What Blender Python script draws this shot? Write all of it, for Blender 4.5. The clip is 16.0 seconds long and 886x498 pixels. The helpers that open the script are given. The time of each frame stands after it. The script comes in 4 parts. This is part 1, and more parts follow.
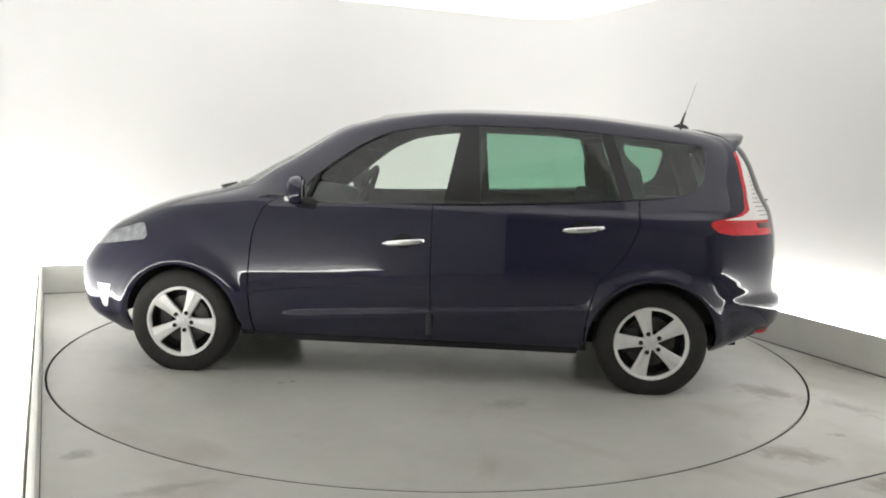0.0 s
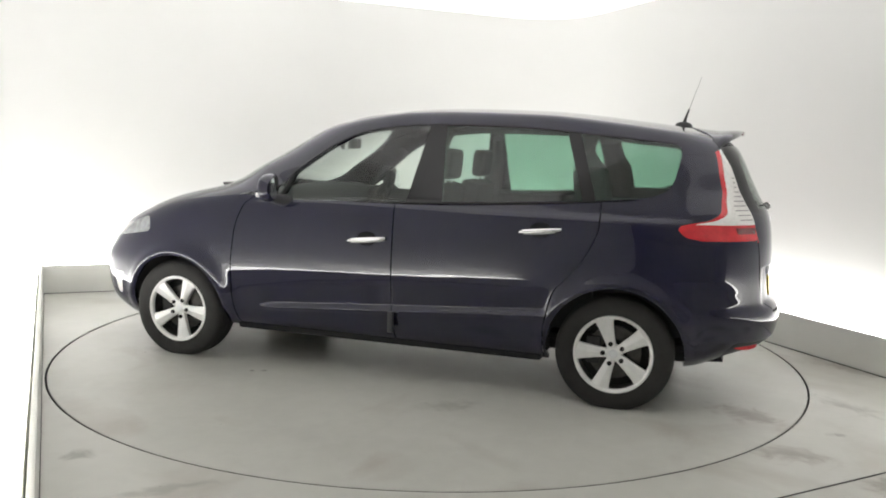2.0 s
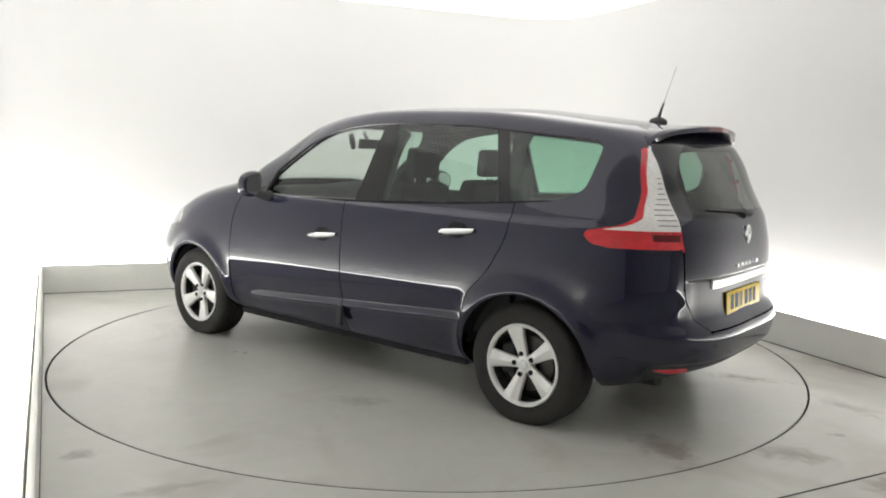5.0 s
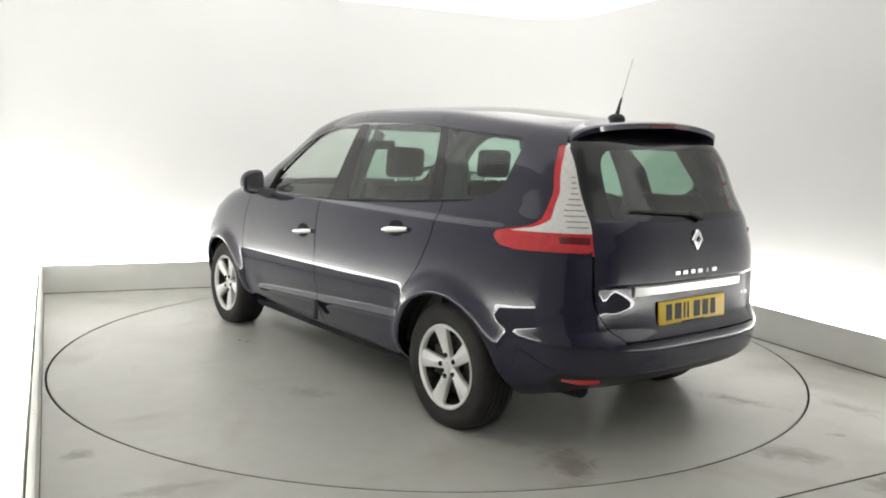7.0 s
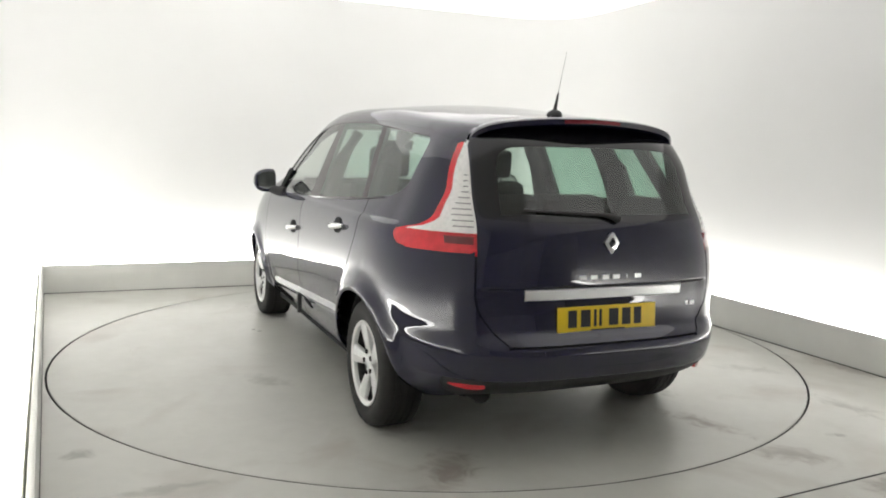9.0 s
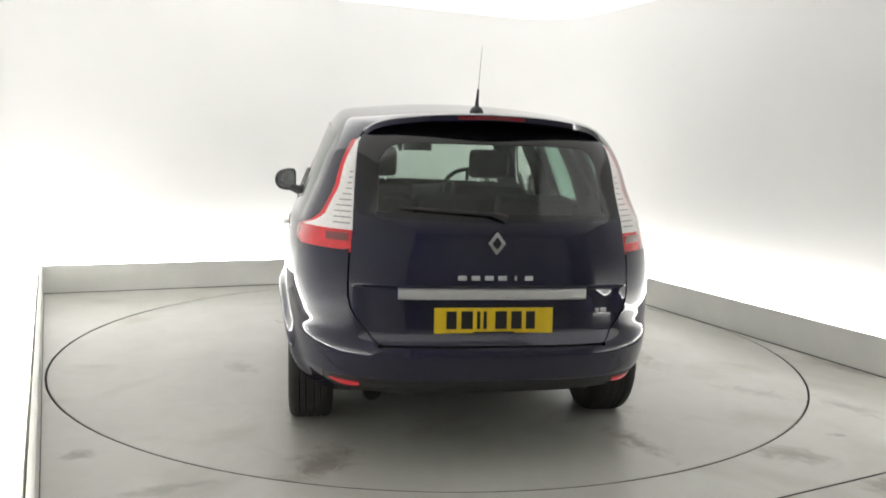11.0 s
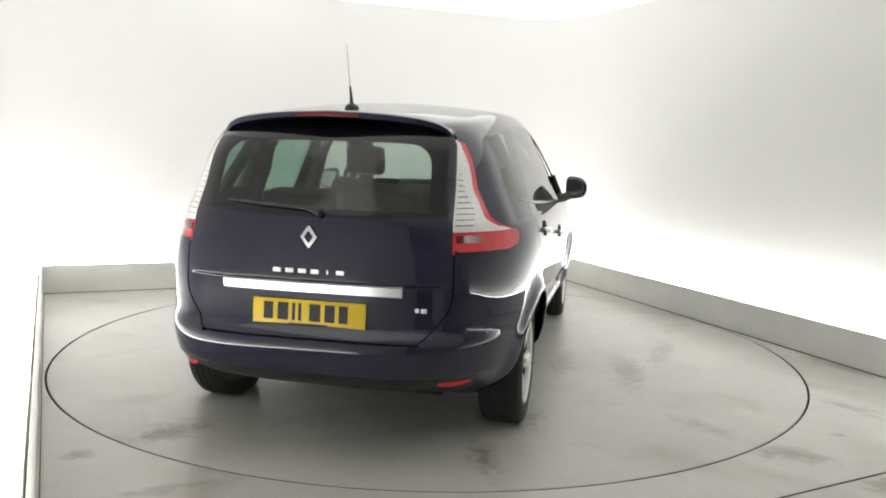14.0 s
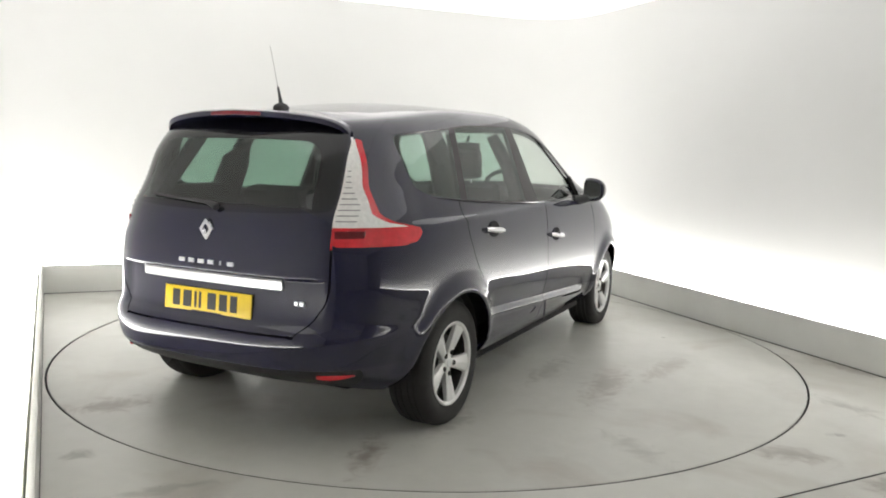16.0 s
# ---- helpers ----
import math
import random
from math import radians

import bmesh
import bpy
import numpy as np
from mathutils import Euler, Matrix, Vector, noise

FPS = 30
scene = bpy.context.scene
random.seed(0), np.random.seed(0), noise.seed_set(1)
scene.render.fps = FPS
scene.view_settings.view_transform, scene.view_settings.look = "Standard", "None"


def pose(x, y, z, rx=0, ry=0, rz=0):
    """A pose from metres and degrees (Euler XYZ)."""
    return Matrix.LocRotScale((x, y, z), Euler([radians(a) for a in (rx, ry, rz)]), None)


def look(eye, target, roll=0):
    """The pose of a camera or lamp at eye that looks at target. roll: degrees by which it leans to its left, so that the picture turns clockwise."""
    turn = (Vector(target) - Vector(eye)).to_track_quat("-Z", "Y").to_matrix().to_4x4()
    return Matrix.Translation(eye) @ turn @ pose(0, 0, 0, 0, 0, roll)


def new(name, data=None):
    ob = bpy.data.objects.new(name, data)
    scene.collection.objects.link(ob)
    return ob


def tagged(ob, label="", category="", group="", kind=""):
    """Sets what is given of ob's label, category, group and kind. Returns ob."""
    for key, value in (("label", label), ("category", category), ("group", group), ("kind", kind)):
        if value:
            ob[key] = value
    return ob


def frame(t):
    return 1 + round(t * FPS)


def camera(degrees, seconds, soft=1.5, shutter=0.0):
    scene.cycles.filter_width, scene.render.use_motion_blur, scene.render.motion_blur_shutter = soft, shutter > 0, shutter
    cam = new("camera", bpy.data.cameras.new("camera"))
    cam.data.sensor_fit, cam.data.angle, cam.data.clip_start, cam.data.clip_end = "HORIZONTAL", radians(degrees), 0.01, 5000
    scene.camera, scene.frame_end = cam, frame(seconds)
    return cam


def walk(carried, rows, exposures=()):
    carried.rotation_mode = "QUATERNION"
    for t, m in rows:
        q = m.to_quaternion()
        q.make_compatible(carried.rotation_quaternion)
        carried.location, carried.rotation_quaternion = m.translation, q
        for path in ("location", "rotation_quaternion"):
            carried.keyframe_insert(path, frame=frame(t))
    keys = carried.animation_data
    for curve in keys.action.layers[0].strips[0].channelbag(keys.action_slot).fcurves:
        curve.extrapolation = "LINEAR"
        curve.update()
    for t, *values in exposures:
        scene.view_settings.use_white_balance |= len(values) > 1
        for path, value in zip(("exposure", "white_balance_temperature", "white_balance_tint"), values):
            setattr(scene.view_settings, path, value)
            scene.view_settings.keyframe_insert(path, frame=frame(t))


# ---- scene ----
# The camera stands still, low beside the turntable.
EYE = Vector((0.0, -5.4257, 1.3679))
PITCH, YAW, ROLL = radians(7.214), radians(0.623), 1.657
AIM = EYE + 5 * Vector((math.sin(YAW) * math.cos(PITCH), math.cos(YAW) * math.cos(PITCH), -math.sin(PITCH)))
cam = camera(58.878, 16.0, soft=1.9)
walk(cam, [(0.0, look(EYE, AIM, ROLL)), (16.0, look(EYE, AIM, ROLL))], exposures=[(0.0, 0.05), (16.0, 0.05)])

# ---------------------------------------------------------------- world
world = bpy.data.worlds.new("world")
scene.world = world
world.use_nodes = True
world.node_tree.nodes["Background"].inputs[0].default_value = (0.8, 0.85, 0.9, 1)
world.node_tree.nodes["Background"].inputs[1].default_value = 0.05


def area_lamp(name, m, sx, sy, watts, colour=(1, 1, 1)):
    d = bpy.data.lights.new(name, "AREA")
    d.shape, d.size, d.size_y, d.energy, d.color = "RECTANGLE", sx, sy, watts, colour
    ob = new(name, d)
    ob.matrix_world = m
    return ob


# ---------------------------------------------------------------- materials
def material(name, base, rough=0.5, metal=0.0, vary=0.0, scale=8.0, bump=0.0, bump_scale=60.0, coat=0.0, emit=None, power=0.0, rough_vary=0.0, spec=0.5, coords="Object"):
    mat = bpy.data.materials.new(name)
    mat.use_nodes = True
    nt = mat.node_tree
    p = nt.nodes["Principled BSDF"]
    p.inputs["Base Color"].default_value = (*base, 1)
    p.inputs["Roughness"].default_value = rough
    p.inputs["Metallic"].default_value = metal
    p.inputs["Specular IOR Level"].default_value = spec
    if coat:
        p.inputs["Coat Weight"].default_value = coat
        p.inputs["Coat Roughness"].default_value = 0.02
    if emit:
        p.inputs["Emission Color"].default_value = (*emit, 1)
        p.inputs["Emission Strength"].default_value = power
    tc = nt.nodes.new("ShaderNodeTexCoord")
    if vary or rough_vary:
        n = nt.nodes.new("ShaderNodeTexNoise")
        n.inputs["Scale"].default_value = scale
        n.inputs["Detail"].default_value = 6
        nt.links.new(tc.outputs[coords], n.inputs["Vector"])
    if vary:
        r = nt.nodes.new("ShaderNodeValToRGB")
        lo, hi = (max(0, c * (1 - vary)) for c in base), (min(1, c * (1 + vary)) for c in base)
        r.color_ramp.elements[0].position, r.color_ramp.elements[0].color = 0.3, (*lo, 1)
        r.color_ramp.elements[1].position, r.color_ramp.elements[1].color = 0.7, (*hi, 1)
        nt.links.new(n.outputs["Fac"], r.inputs["Fac"])
        nt.links.new(r.outputs["Color"], p.inputs["Base Color"])
    if rough_vary:
        m = nt.nodes.new("ShaderNodeMapRange")
        m.inputs["To Min"].default_value, m.inputs["To Max"].default_value = max(0.0, rough - rough_vary), min(1.0, rough + rough_vary)
        nt.links.new(n.outputs["Fac"], m.inputs["Value"])
        nt.links.new(m.outputs["Result"], p.inputs["Roughness"])
    if bump:
        b = nt.nodes.new("ShaderNodeBump")
        bn = nt.nodes.new("ShaderNodeTexNoise")
        bn.inputs["Scale"].default_value = bump_scale
        bn.inputs["Detail"].default_value = 4
        b.inputs["Strength"].default_value, b.inputs["Distance"].default_value = bump, 0.004
        nt.links.new(tc.outputs[coords], bn.inputs["Vector"])
        nt.links.new(bn.outputs["Fac"], b.inputs["Height"])
        nt.links.new(b.outputs["Normal"], p.inputs["Normal"])
    return mat


def glass_material(name, tint, gloss=1.0):
    """Thin coloured car glass: straight see-through plus a Fresnel gloss."""
    mat = bpy.data.materials.new(name)
    mat.use_nodes = True
    nt = mat.node_tree
    nt.nodes.remove(nt.nodes["Principled BSDF"])
    t, g, mix, lw, pw, mr = (nt.nodes.new(k) for k in ("ShaderNodeBsdfTransparent", "ShaderNodeBsdfGlossy", "ShaderNodeMixShader", "ShaderNodeLayerWeight", "ShaderNodeMath", "ShaderNodeMapRange"))
    t.inputs["Color"].default_value = (*tint, 1)
    g.inputs["Roughness"].default_value = 0.02
    lw.inputs["Blend"].default_value = 0.5
    pw.operation, pw.inputs[1].default_value = "POWER", 3.6
    mr.inputs["To Min"].default_value, mr.inputs["To Max"].default_value = 0.045 * gloss, 0.95
    nt.links.new(lw.outputs["Facing"], pw.inputs[0])
    nt.links.new(pw.outputs[0], mr.inputs["Value"])
    nt.links.new(mr.outputs["Result"], mix.inputs[0])
    nt.links.new(t.outputs[0], mix.inputs[1])
    nt.links.new(g.outputs[0], mix.inputs[2])
    nt.links.new(mix.outputs[0], nt.nodes["Material Output"].inputs["Surface"])
    return mat


def floor_material(name, base, dirt, scale, stains=()):
    """Painted concrete: broad blotches, scuffs and dark stains, with worn gloss."""
    mat = bpy.data.materials.new(name)
    mat.use_nodes = True
    nt = mat.node_tree
    p = nt.nodes["Principled BSDF"]
    tc = nt.nodes.new("ShaderNodeTexCoord")

    def noise_node(s, detail, distort=0.0):
        n = nt.nodes.new("ShaderNodeTexNoise")
        n.inputs["Scale"].default_value, n.inputs["Detail"].default_value, n.inputs["Distortion"].default_value = s, detail, distort
        nt.links.new(tc.outputs["Object"], n.inputs["Vector"])
        return n

    def ramp(src, a, b, ca, cb):
        r = nt.nodes.new("ShaderNodeValToRGB")
        r.color_ramp.elements[0].position, r.color_ramp.elements[0].color = a, (*ca, 1)
        r.color_ramp.elements[1].position, r.color_ramp.elements[1].color = b, (*cb, 1)
        nt.links.new(src, r.inputs["Fac"])
        return r

    def mix(fac, a, b):
        m = nt.nodes.new("ShaderNodeMix")
        m.data_type = "RGBA"
        nt.links.new(fac, m.inputs["Factor"])
        nt.links.new(a, m.inputs["A"])
        nt.links.new(b, m.inputs["B"])
        return m.outputs["Result"]

    broad = ramp(noise_node(scale, 4).outputs["Fac"], 0.35, 0.7, [c * 0.83 for c in base], [c * 1.08 for c in base])
    fine = ramp(noise_node(scale * 9, 8, 0.6).outputs["Fac"], 0.3, 0.75, [c * 0.93 for c in base], [c * 1.05 for c in base])
    half = nt.nodes.new("ShaderNodeValue")
    half.outputs[0].default_value = 0.5
    col = mix(half.outputs[0], broad.outputs["Color"], fine.outputs["Color"])
    spots = ramp(noise_node(scale * 1.3, 9, 0.7).outputs["Fac"], 0.56, 0.80, (0, 0, 0), (0.62, 0.62, 0.62))
    brown = ramp(noise_node(scale * 5, 3).outputs["Fac"], 0.4, 0.6, dirt, [c * 1.2 for c in dirt])
    col = mix(spots.outputs["Color"], col, brown.outputs["Color"])
    warp = noise_node(7.0, 10, 1.5)
    for x, y, rx, ry, turn, tone, force in stains:      # old tyre and oil marks, ragged at the edge
        mp = nt.nodes.new("ShaderNodeMapping")
        mp.vector_type = "TEXTURE"
        mp.inputs["Location"].default_value, mp.inputs["Rotation"].default_value, mp.inputs["Scale"].default_value = (x, y, 0), (0, 0, radians(turn)), (rx, ry, 1)
        ln = nt.nodes.new("ShaderNodeVectorMath")
        ln.operation = "LENGTH"
        ad = nt.nodes.new("ShaderNodeMath")
        ad.operation, ad.inputs[1].default_value = "MULTIPLY_ADD", 2.0
        nt.links.new(tc.outputs["Object"], mp.inputs["Vector"])
        nt.links.new(mp.outputs["Vector"], ln.inputs[0])
        nt.links.new(warp.outputs["Fac"], ad.inputs[0])
        nt.links.new(ln.outputs["Value"], ad.inputs[2])
        edge = nt.nodes.new("ShaderNodeMapRange")
        edge.interpolation_type = "SMOOTHSTEP"
        for key, value in (("From Min", 1.0), ("From Max", 2.0), ("To Min", force), ("To Max", 0.0)):
            edge.inputs[key].default_value = value
        nt.links.new(ad.outputs[0], edge.inputs["Value"])
        shade = nt.nodes.new("ShaderNodeRGB")
        shade.outputs[0].default_value = (*tone, 1)
        col = mix(edge.outputs["Result"], col, shade.outputs[0])
    nt.links.new(col, p.inputs["Base Color"])
    gl = nt.nodes.new("ShaderNodeMapRange")
    gl.inputs["To Min"].default_value, gl.inputs["To Max"].default_value = 0.20, 0.46
    nt.links.new(noise_node(scale * 3, 6).outputs["Fac"], gl.inputs["Value"])
    nt.links.new(gl.outputs["Result"], p.inputs["Roughness"])
    b = nt.nodes.new("ShaderNodeBump")
    b.inputs["Strength"].default_value, b.inputs["Distance"].default_value = 0.12, 0.003
    nt.links.new(noise_node(35, 5).outputs["Fac"], b.inputs["Height"])
    nt.links.new(b.outputs["Normal"], p.inputs["Normal"])
    return mat


BROWN, GREY, PALE = (0.17, 0.13, 0.105), (0.15, 0.145, 0.125), (0.55, 0.54, 0.51)
FLOOR = floor_material("painted_floor", (0.535, 0.532, 0.490), (0.27, 0.24, 0.20), 0.9, [
    (-1.53, -2.12, 0.10, 0.07, 20, GREY, 0.55), (1.70, -1.92, 0.24, 0.15, -20, BROWN, 0.6), (2.0, -2.25, 0.24, 0.14, 10, BROWN, 0.65), (2.06, -1.64, 0.06, 0.04, 0, GREY, 0.5),
    (2.35, -1.18, 0.30, 0.10, -60, GREY, 0.45), (2.3, 0.3, 0.5, 0.12, -67, GREY, 0.55), (2.62, -1.75, 0.32, 0.16, -15, BROWN, 0.6), (2.75, -0.35, 0.4, 0.10, -62, BROWN, 0.45), (-1.05, -2.45, 0.3, 0.06, 25, GREY, 0.4)])
DISC = floor_material("painted_disc", (0.51, 0.508, 0.468), (0.25, 0.21, 0.175), 1.1, [
    (-1.98, -0.72, 0.30, 0.11, 20, BROWN, 0.75), (-2.08, 0.78, 0.28, 0.16, -35, BROWN, 0.7), (-0.30, -1.36, 0.55, 0.16, 5, BROWN, 0.55), (0.25, -1.60, 0.45, 0.12, -10, BROWN, 0.45),
    (0.73, -1.12, 0.10, 0.09, 0, PALE, 0.7), (-0.57, 1.25, 0.22, 0.10, 30, GREY, 0.4), (-0.2, -0.95, 0.5, 0.12, 0, GREY, 0.4), (-1.4, 0.86, 0.35, 0.10, 0, GREY, 0.45), (-1.4, -0.86, 0.35, 0.10, 0, GREY, 0.45),
    (1.4, 0.9, 0.4, 0.14, 10, GREY, 0.35), (-1.25, -1.75, 0.30, 0.10, 50, GREY, 0.35)])
KERB = material("kerb_paint", (0.76, 0.76, 0.72), 0.55, vary=0.05, scale=3, bump=0.1)
SEAM = material("dark_joint", (0.05, 0.05, 0.045), 0.8, vary=0.2, scale=20)
WALL = material("white_wall", (0.79, 0.79, 0.775), 0.75, vary=0.015, scale=0.8, bump=0.03, bump_scale=25)
CEILING = material("white_ceiling", (0.8, 0.8, 0.78), 0.8, vary=0.02, scale=1)
DIM = material("back_wall", (0.74, 0.74, 0.73), 0.8, vary=0.1, scale=1)
GLOW = material("cove_strip", (0.9, 0.9, 0.9), 0.6, emit=(1.0, 0.985, 0.955), power=12.5)
PANEL = material("light_panel", (0.9, 0.9, 0.9), 0.6, emit=(1.0, 0.99, 0.975), power=0.46)

PAINT = material("navy_paint", (0.0075, 0.0073, 0.029), 0.42, 0.0, vary=0.12, scale=400, coat=1.0, spec=0.05)
PAINT.node_tree.nodes["Principled BSDF"].inputs["Coat IOR"].default_value = 1.62
PLASTIC = material("black_plastic", (0.022, 0.022, 0.023), 0.55, vary=0.15, scale=40, bump=0.1, bump_scale=300)
PIANO = material("gloss_black", (0.008, 0.008, 0.009), 0.12, vary=0.1, scale=5)
RUBBER = material("tyre_rubber", (0.019, 0.018, 0.017), 0.75, vary=0.25, scale=14, bump=0.15, bump_scale=120)
ALLOY = material("silver_alloy", (0.80, 0.80, 0.79), 0.36, 0.30, vary=0.05, scale=18, rough_vary=0.08)
STEEL = material("brake_steel", (0.09, 0.086, 0.082), 0.5, 0.8, vary=0.3, scale=25)
CHROME = material("chrome", (0.80, 0.80, 0.80), 0.10, 1.0, vary=0.03, scale=20)
MIRROR = material("mirror_glass", (0.72, 0.74, 0.74), 0.06, 1.0, vary=0.02, scale=6)
SATIN = material("satin_chrome", (0.74, 0.75, 0.76), 0.30, 0.8, vary=0.03, scale=12)
LAMP_RED = material("red_lens", (0.62, 0.02, 0.03), 0.12, vary=0.12, scale=30, coat=1.0)
LAMP_DARK = material("dark_red_lens", (0.15, 0.010, 0.016), 0.12, vary=0.2, scale=30, coat=1.0)
HEADLIGHT = material("headlamp_lens", (0.32, 0.33, 0.35), 0.12, 0.3, vary=0.3, scale=25, coat=1.0)
LAMP_WHITE = material("clear_lens", (0.82, 0.80, 0.78), 0.14, vary=0.08, scale=60, coat=1.0)
GREY_LENS = material("grey_lens_rib", (0.30, 0.29, 0.29), 0.2, vary=0.2, scale=50)
YELLOW = material("plate_yellow", (0.80, 0.56, 0.02), 0.35, vary=0.04, scale=20)
INK = material("plate_black", (0.012, 0.012, 0.012), 0.5)
FABRIC = material("charcoal_fabric", (0.018, 0.019, 0.020), 0.9, vary=0.25, scale=40, bump=0.3, bump_scale=250)
TRIM = material("interior_trim", (0.026, 0.028, 0.028), 0.75, vary=0.15, scale=20, bump=0.1, bump_scale=200)
LINER = material("underbody_black", (0.012, 0.012, 0.012), 0.9, vary=0.2, scale=10)
CLEAR = glass_material("clear_glass", (0.86, 0.92, 0.88), 1.6)
PRIVACY = glass_material("green_tinted_glass", (0.42, 0.62, 0.52), 1.7)
REAR_GLASS = glass_material("rear_screen_glass", (0.50, 0.61, 0.55), 1.6)


# ---------------------------------------------------------------- mesh helpers
def finish(bm, name, mat, parent=None, label="", smooth=35):
    bmesh.ops.recalc_face_normals(bm, faces=bm.faces)
    me = bpy.data.meshes.new(name)
    bm.to_mesh(me)
    bm.free()
    me.materials.append(mat)
    if smooth:
        me.shade_smooth()
        me.set_sharp_from_angle(angle=radians(smooth))
    ob = new(name, me)
    if parent:
        ob.parent = parent
    if label:
        ob["label"] = label
    return ob


def part(name, bm, mat, parent, label=""):
    return finish(bm, name, mat, parent, label)


def empty(name, m=None):
    ob = new(name)
    ob.empty_display_size = 0.2
    if m is not None:
        ob.matrix_world = m
    return ob


def box(bm, x0, x1, y0, y1, z0, z1, bevel=0.0, m=None, segs=2):
    vs = bmesh.ops.create_cube(bm, size=1)["verts"]
    for v in vs:
        v.co = Vector(((x0 + x1) / 2 + v.co.x * (x1 - x0), (y0 + y1) / 2 + v.co.y * (y1 - y0), (z0 + z1) / 2 + v.co.z * (z1 - z0)))
    if bevel:
        es = list({e for v in vs for e in v.link_edges})
        r = bmesh.ops.bevel(bm, geom=es, offset=bevel, segments=segs, affect="EDGES", profile=0.6)
        vs = list({v for f in r["faces"] for v in f.verts} | {v for v in vs if v.is_valid})
    if m is not None:
        bmesh.ops.transform(bm, matrix=m, verts=vs)
    return vs


def tube(bm, pts, rad, segs=8):
    """A round bar along pts; rad: one radius or one for each point."""
    rings = []
    for i, p in enumerate(pts):
        p = Vector(p)
        d = (Vector(pts[min(i + 1, len(pts) - 1)]) - Vector(pts[max(i - 1, 0)])).normalized()
        a = d.orthogonal().normalized() if abs(d.z) > 0.9 else d.cross(Vector((0, 0, 1))).normalized()
        b = d.cross(a)
        r = rad[i] if isinstance(rad, (list, tuple)) else rad
        rings.append([bm.verts.new(p + r * (math.cos(2 * math.pi * k / segs) * a + math.sin(2 * math.pi * k / segs) * b)) for k in range(segs)])
    for r0, r1 in zip(rings, rings[1:]):
        for k in range(segs):
            bm.faces.new((r0[k], r0[(k + 1) % segs], r1[(k + 1) % segs], r1[k]))
    bm.faces.new(rings[0][::-1])
    bm.faces.new(rings[-1])


def lathe(bm, prof, segs=48, axis="y", closed=False):
    """Turn a profile of (radius, along) about an axis."""
    rings = []
    for k in range(segs):
        a = 2 * math.pi * k / segs
        rings.append([bm.verts.new((r * math.cos(a), h, r * math.sin(a)) if axis == "y" else (r * math.cos(a), r * math.sin(a), h)) for r, h in prof])
    n = len(prof)
    for k in range(segs):
        r0, r1 = rings[k], rings[(k + 1) % segs]
        for i in range(n if closed else n - 1):
            bm.faces.new((r0[i], r0[(i + 1) % n], r1[(i + 1) % n], r1[i]))


def curve(table):
    """A smooth monotone curve through (x, y) pairs, flat beyond its ends."""
    xs, ys = np.array([p[0] for p in table], float), np.array([p[1] for p in table], float)
    if xs[0] > xs[-1]:
        xs, ys = xs[::-1], ys[::-1]
    h, d = np.diff(xs), np.diff(ys) / np.diff(xs)
    m = np.zeros(len(xs))
    m[0], m[-1] = d[0], d[-1]
    for i in range(1, len(xs) - 1):
        if d[i - 1] * d[i] > 0:
            w1, w2 = 2 * h[i] + h[i - 1], h[i] + 2 * h[i - 1]
            m[i] = (w1 + w2) / (w1 / d[i - 1] + w2 / d[i])
    X, Y, M, H = xs.tolist(), ys.tolist(), m.tolist(), h.tolist()

    def f(x):
        if x <= X[0]:
            return Y[0]
        if x >= X[-1]:
            return Y[-1]
        i = 0
        while x > X[i + 1]:
            i += 1
        t = (x - X[i]) / H[i]
        return (1 + 2 * t) * (1 - t) ** 2 * Y[i] + t * (1 - t) ** 2 * H[i] * M[i] + t * t * (3 - 2 * t) * Y[i + 1] + t * t * (t - 1) * H[i] * M[i + 1]
    return f


# ---------------------------------------------------------------- the photo bay
DISC_C, DISC_R = Vector((-0.009, 0.036)), 2.443
KERB_H, KERB_T, WALL_OFF, CEIL = 0.25, 0.025, 0.24, 2.88
CORNERS = [Vector(p) for p in ((-0.926, -3.70), (-3.45, 1.45), (1.27, 3.39), (4.91, -5.40))]  # inner foot of the kerb
WALL_RUN = [Vector((0.137, -5.87))] + CORNERS[1:]       # wall run on unseen past the kerb's end, added to soften the car's reflections


def offset_path(pts, d):
    """The open polyline moved outwards (to the left of its way) by d."""
    out = []
    for i in range(len(pts)):
        ds = [(pts[j + 1] - pts[j]).normalized() for j in (i - 1, i) if 0 <= j < len(pts) - 1]
        ns = [Vector((-q.y, q.x)) for q in ds]
        if len(ns) == 1:
            out.append(pts[i] + ns[0] * d)
        else:
            b = (ns[0] + ns[1]).normalized()
            out.append(pts[i] + b * (d / b.dot(ns[0])))
    return out


def rounded(pts, r, n=14):
    out = [pts[0]]
    for a, b, c in zip(pts, pts[1:], pts[2:]):
        u, w = (a - b).normalized(), (c - b).normalized()
        p, q = b + u * r, b + w * r
        for k in range(n + 1):
            t = k / n
            out.append((1 - t) ** 2 * p + 2 * t * (1 - t) * b + t * t * q)
    return out + [pts[-1]]


def prism(bm, inner, outer, z0, z1):
    """A solid wall between two plan polylines of equal length."""
    rows = [[bm.verts.new((p.x, p.y, z)) for p in line] for line, z in ((inner, z0), (inner, z1), (outer, z1), (outer, z0))]
    for k in range(4):
        a, b = rows[k], rows[(k + 1) % 4]
        for i in range(len(inner) - 1):
            bm.faces.new((a[i], a[i + 1], b[i + 1], b[i]))
    for i in (0, len(inner) - 1):
        bm.faces.new([r[i] for r in rows])


def structure(name, bm, mat, label, smooth=35, category=""):
    ob = finish(bm, name, mat, None, "", smooth)
    return tagged(ob, label, category or name.rstrip("_0123456789"), kind="structure")


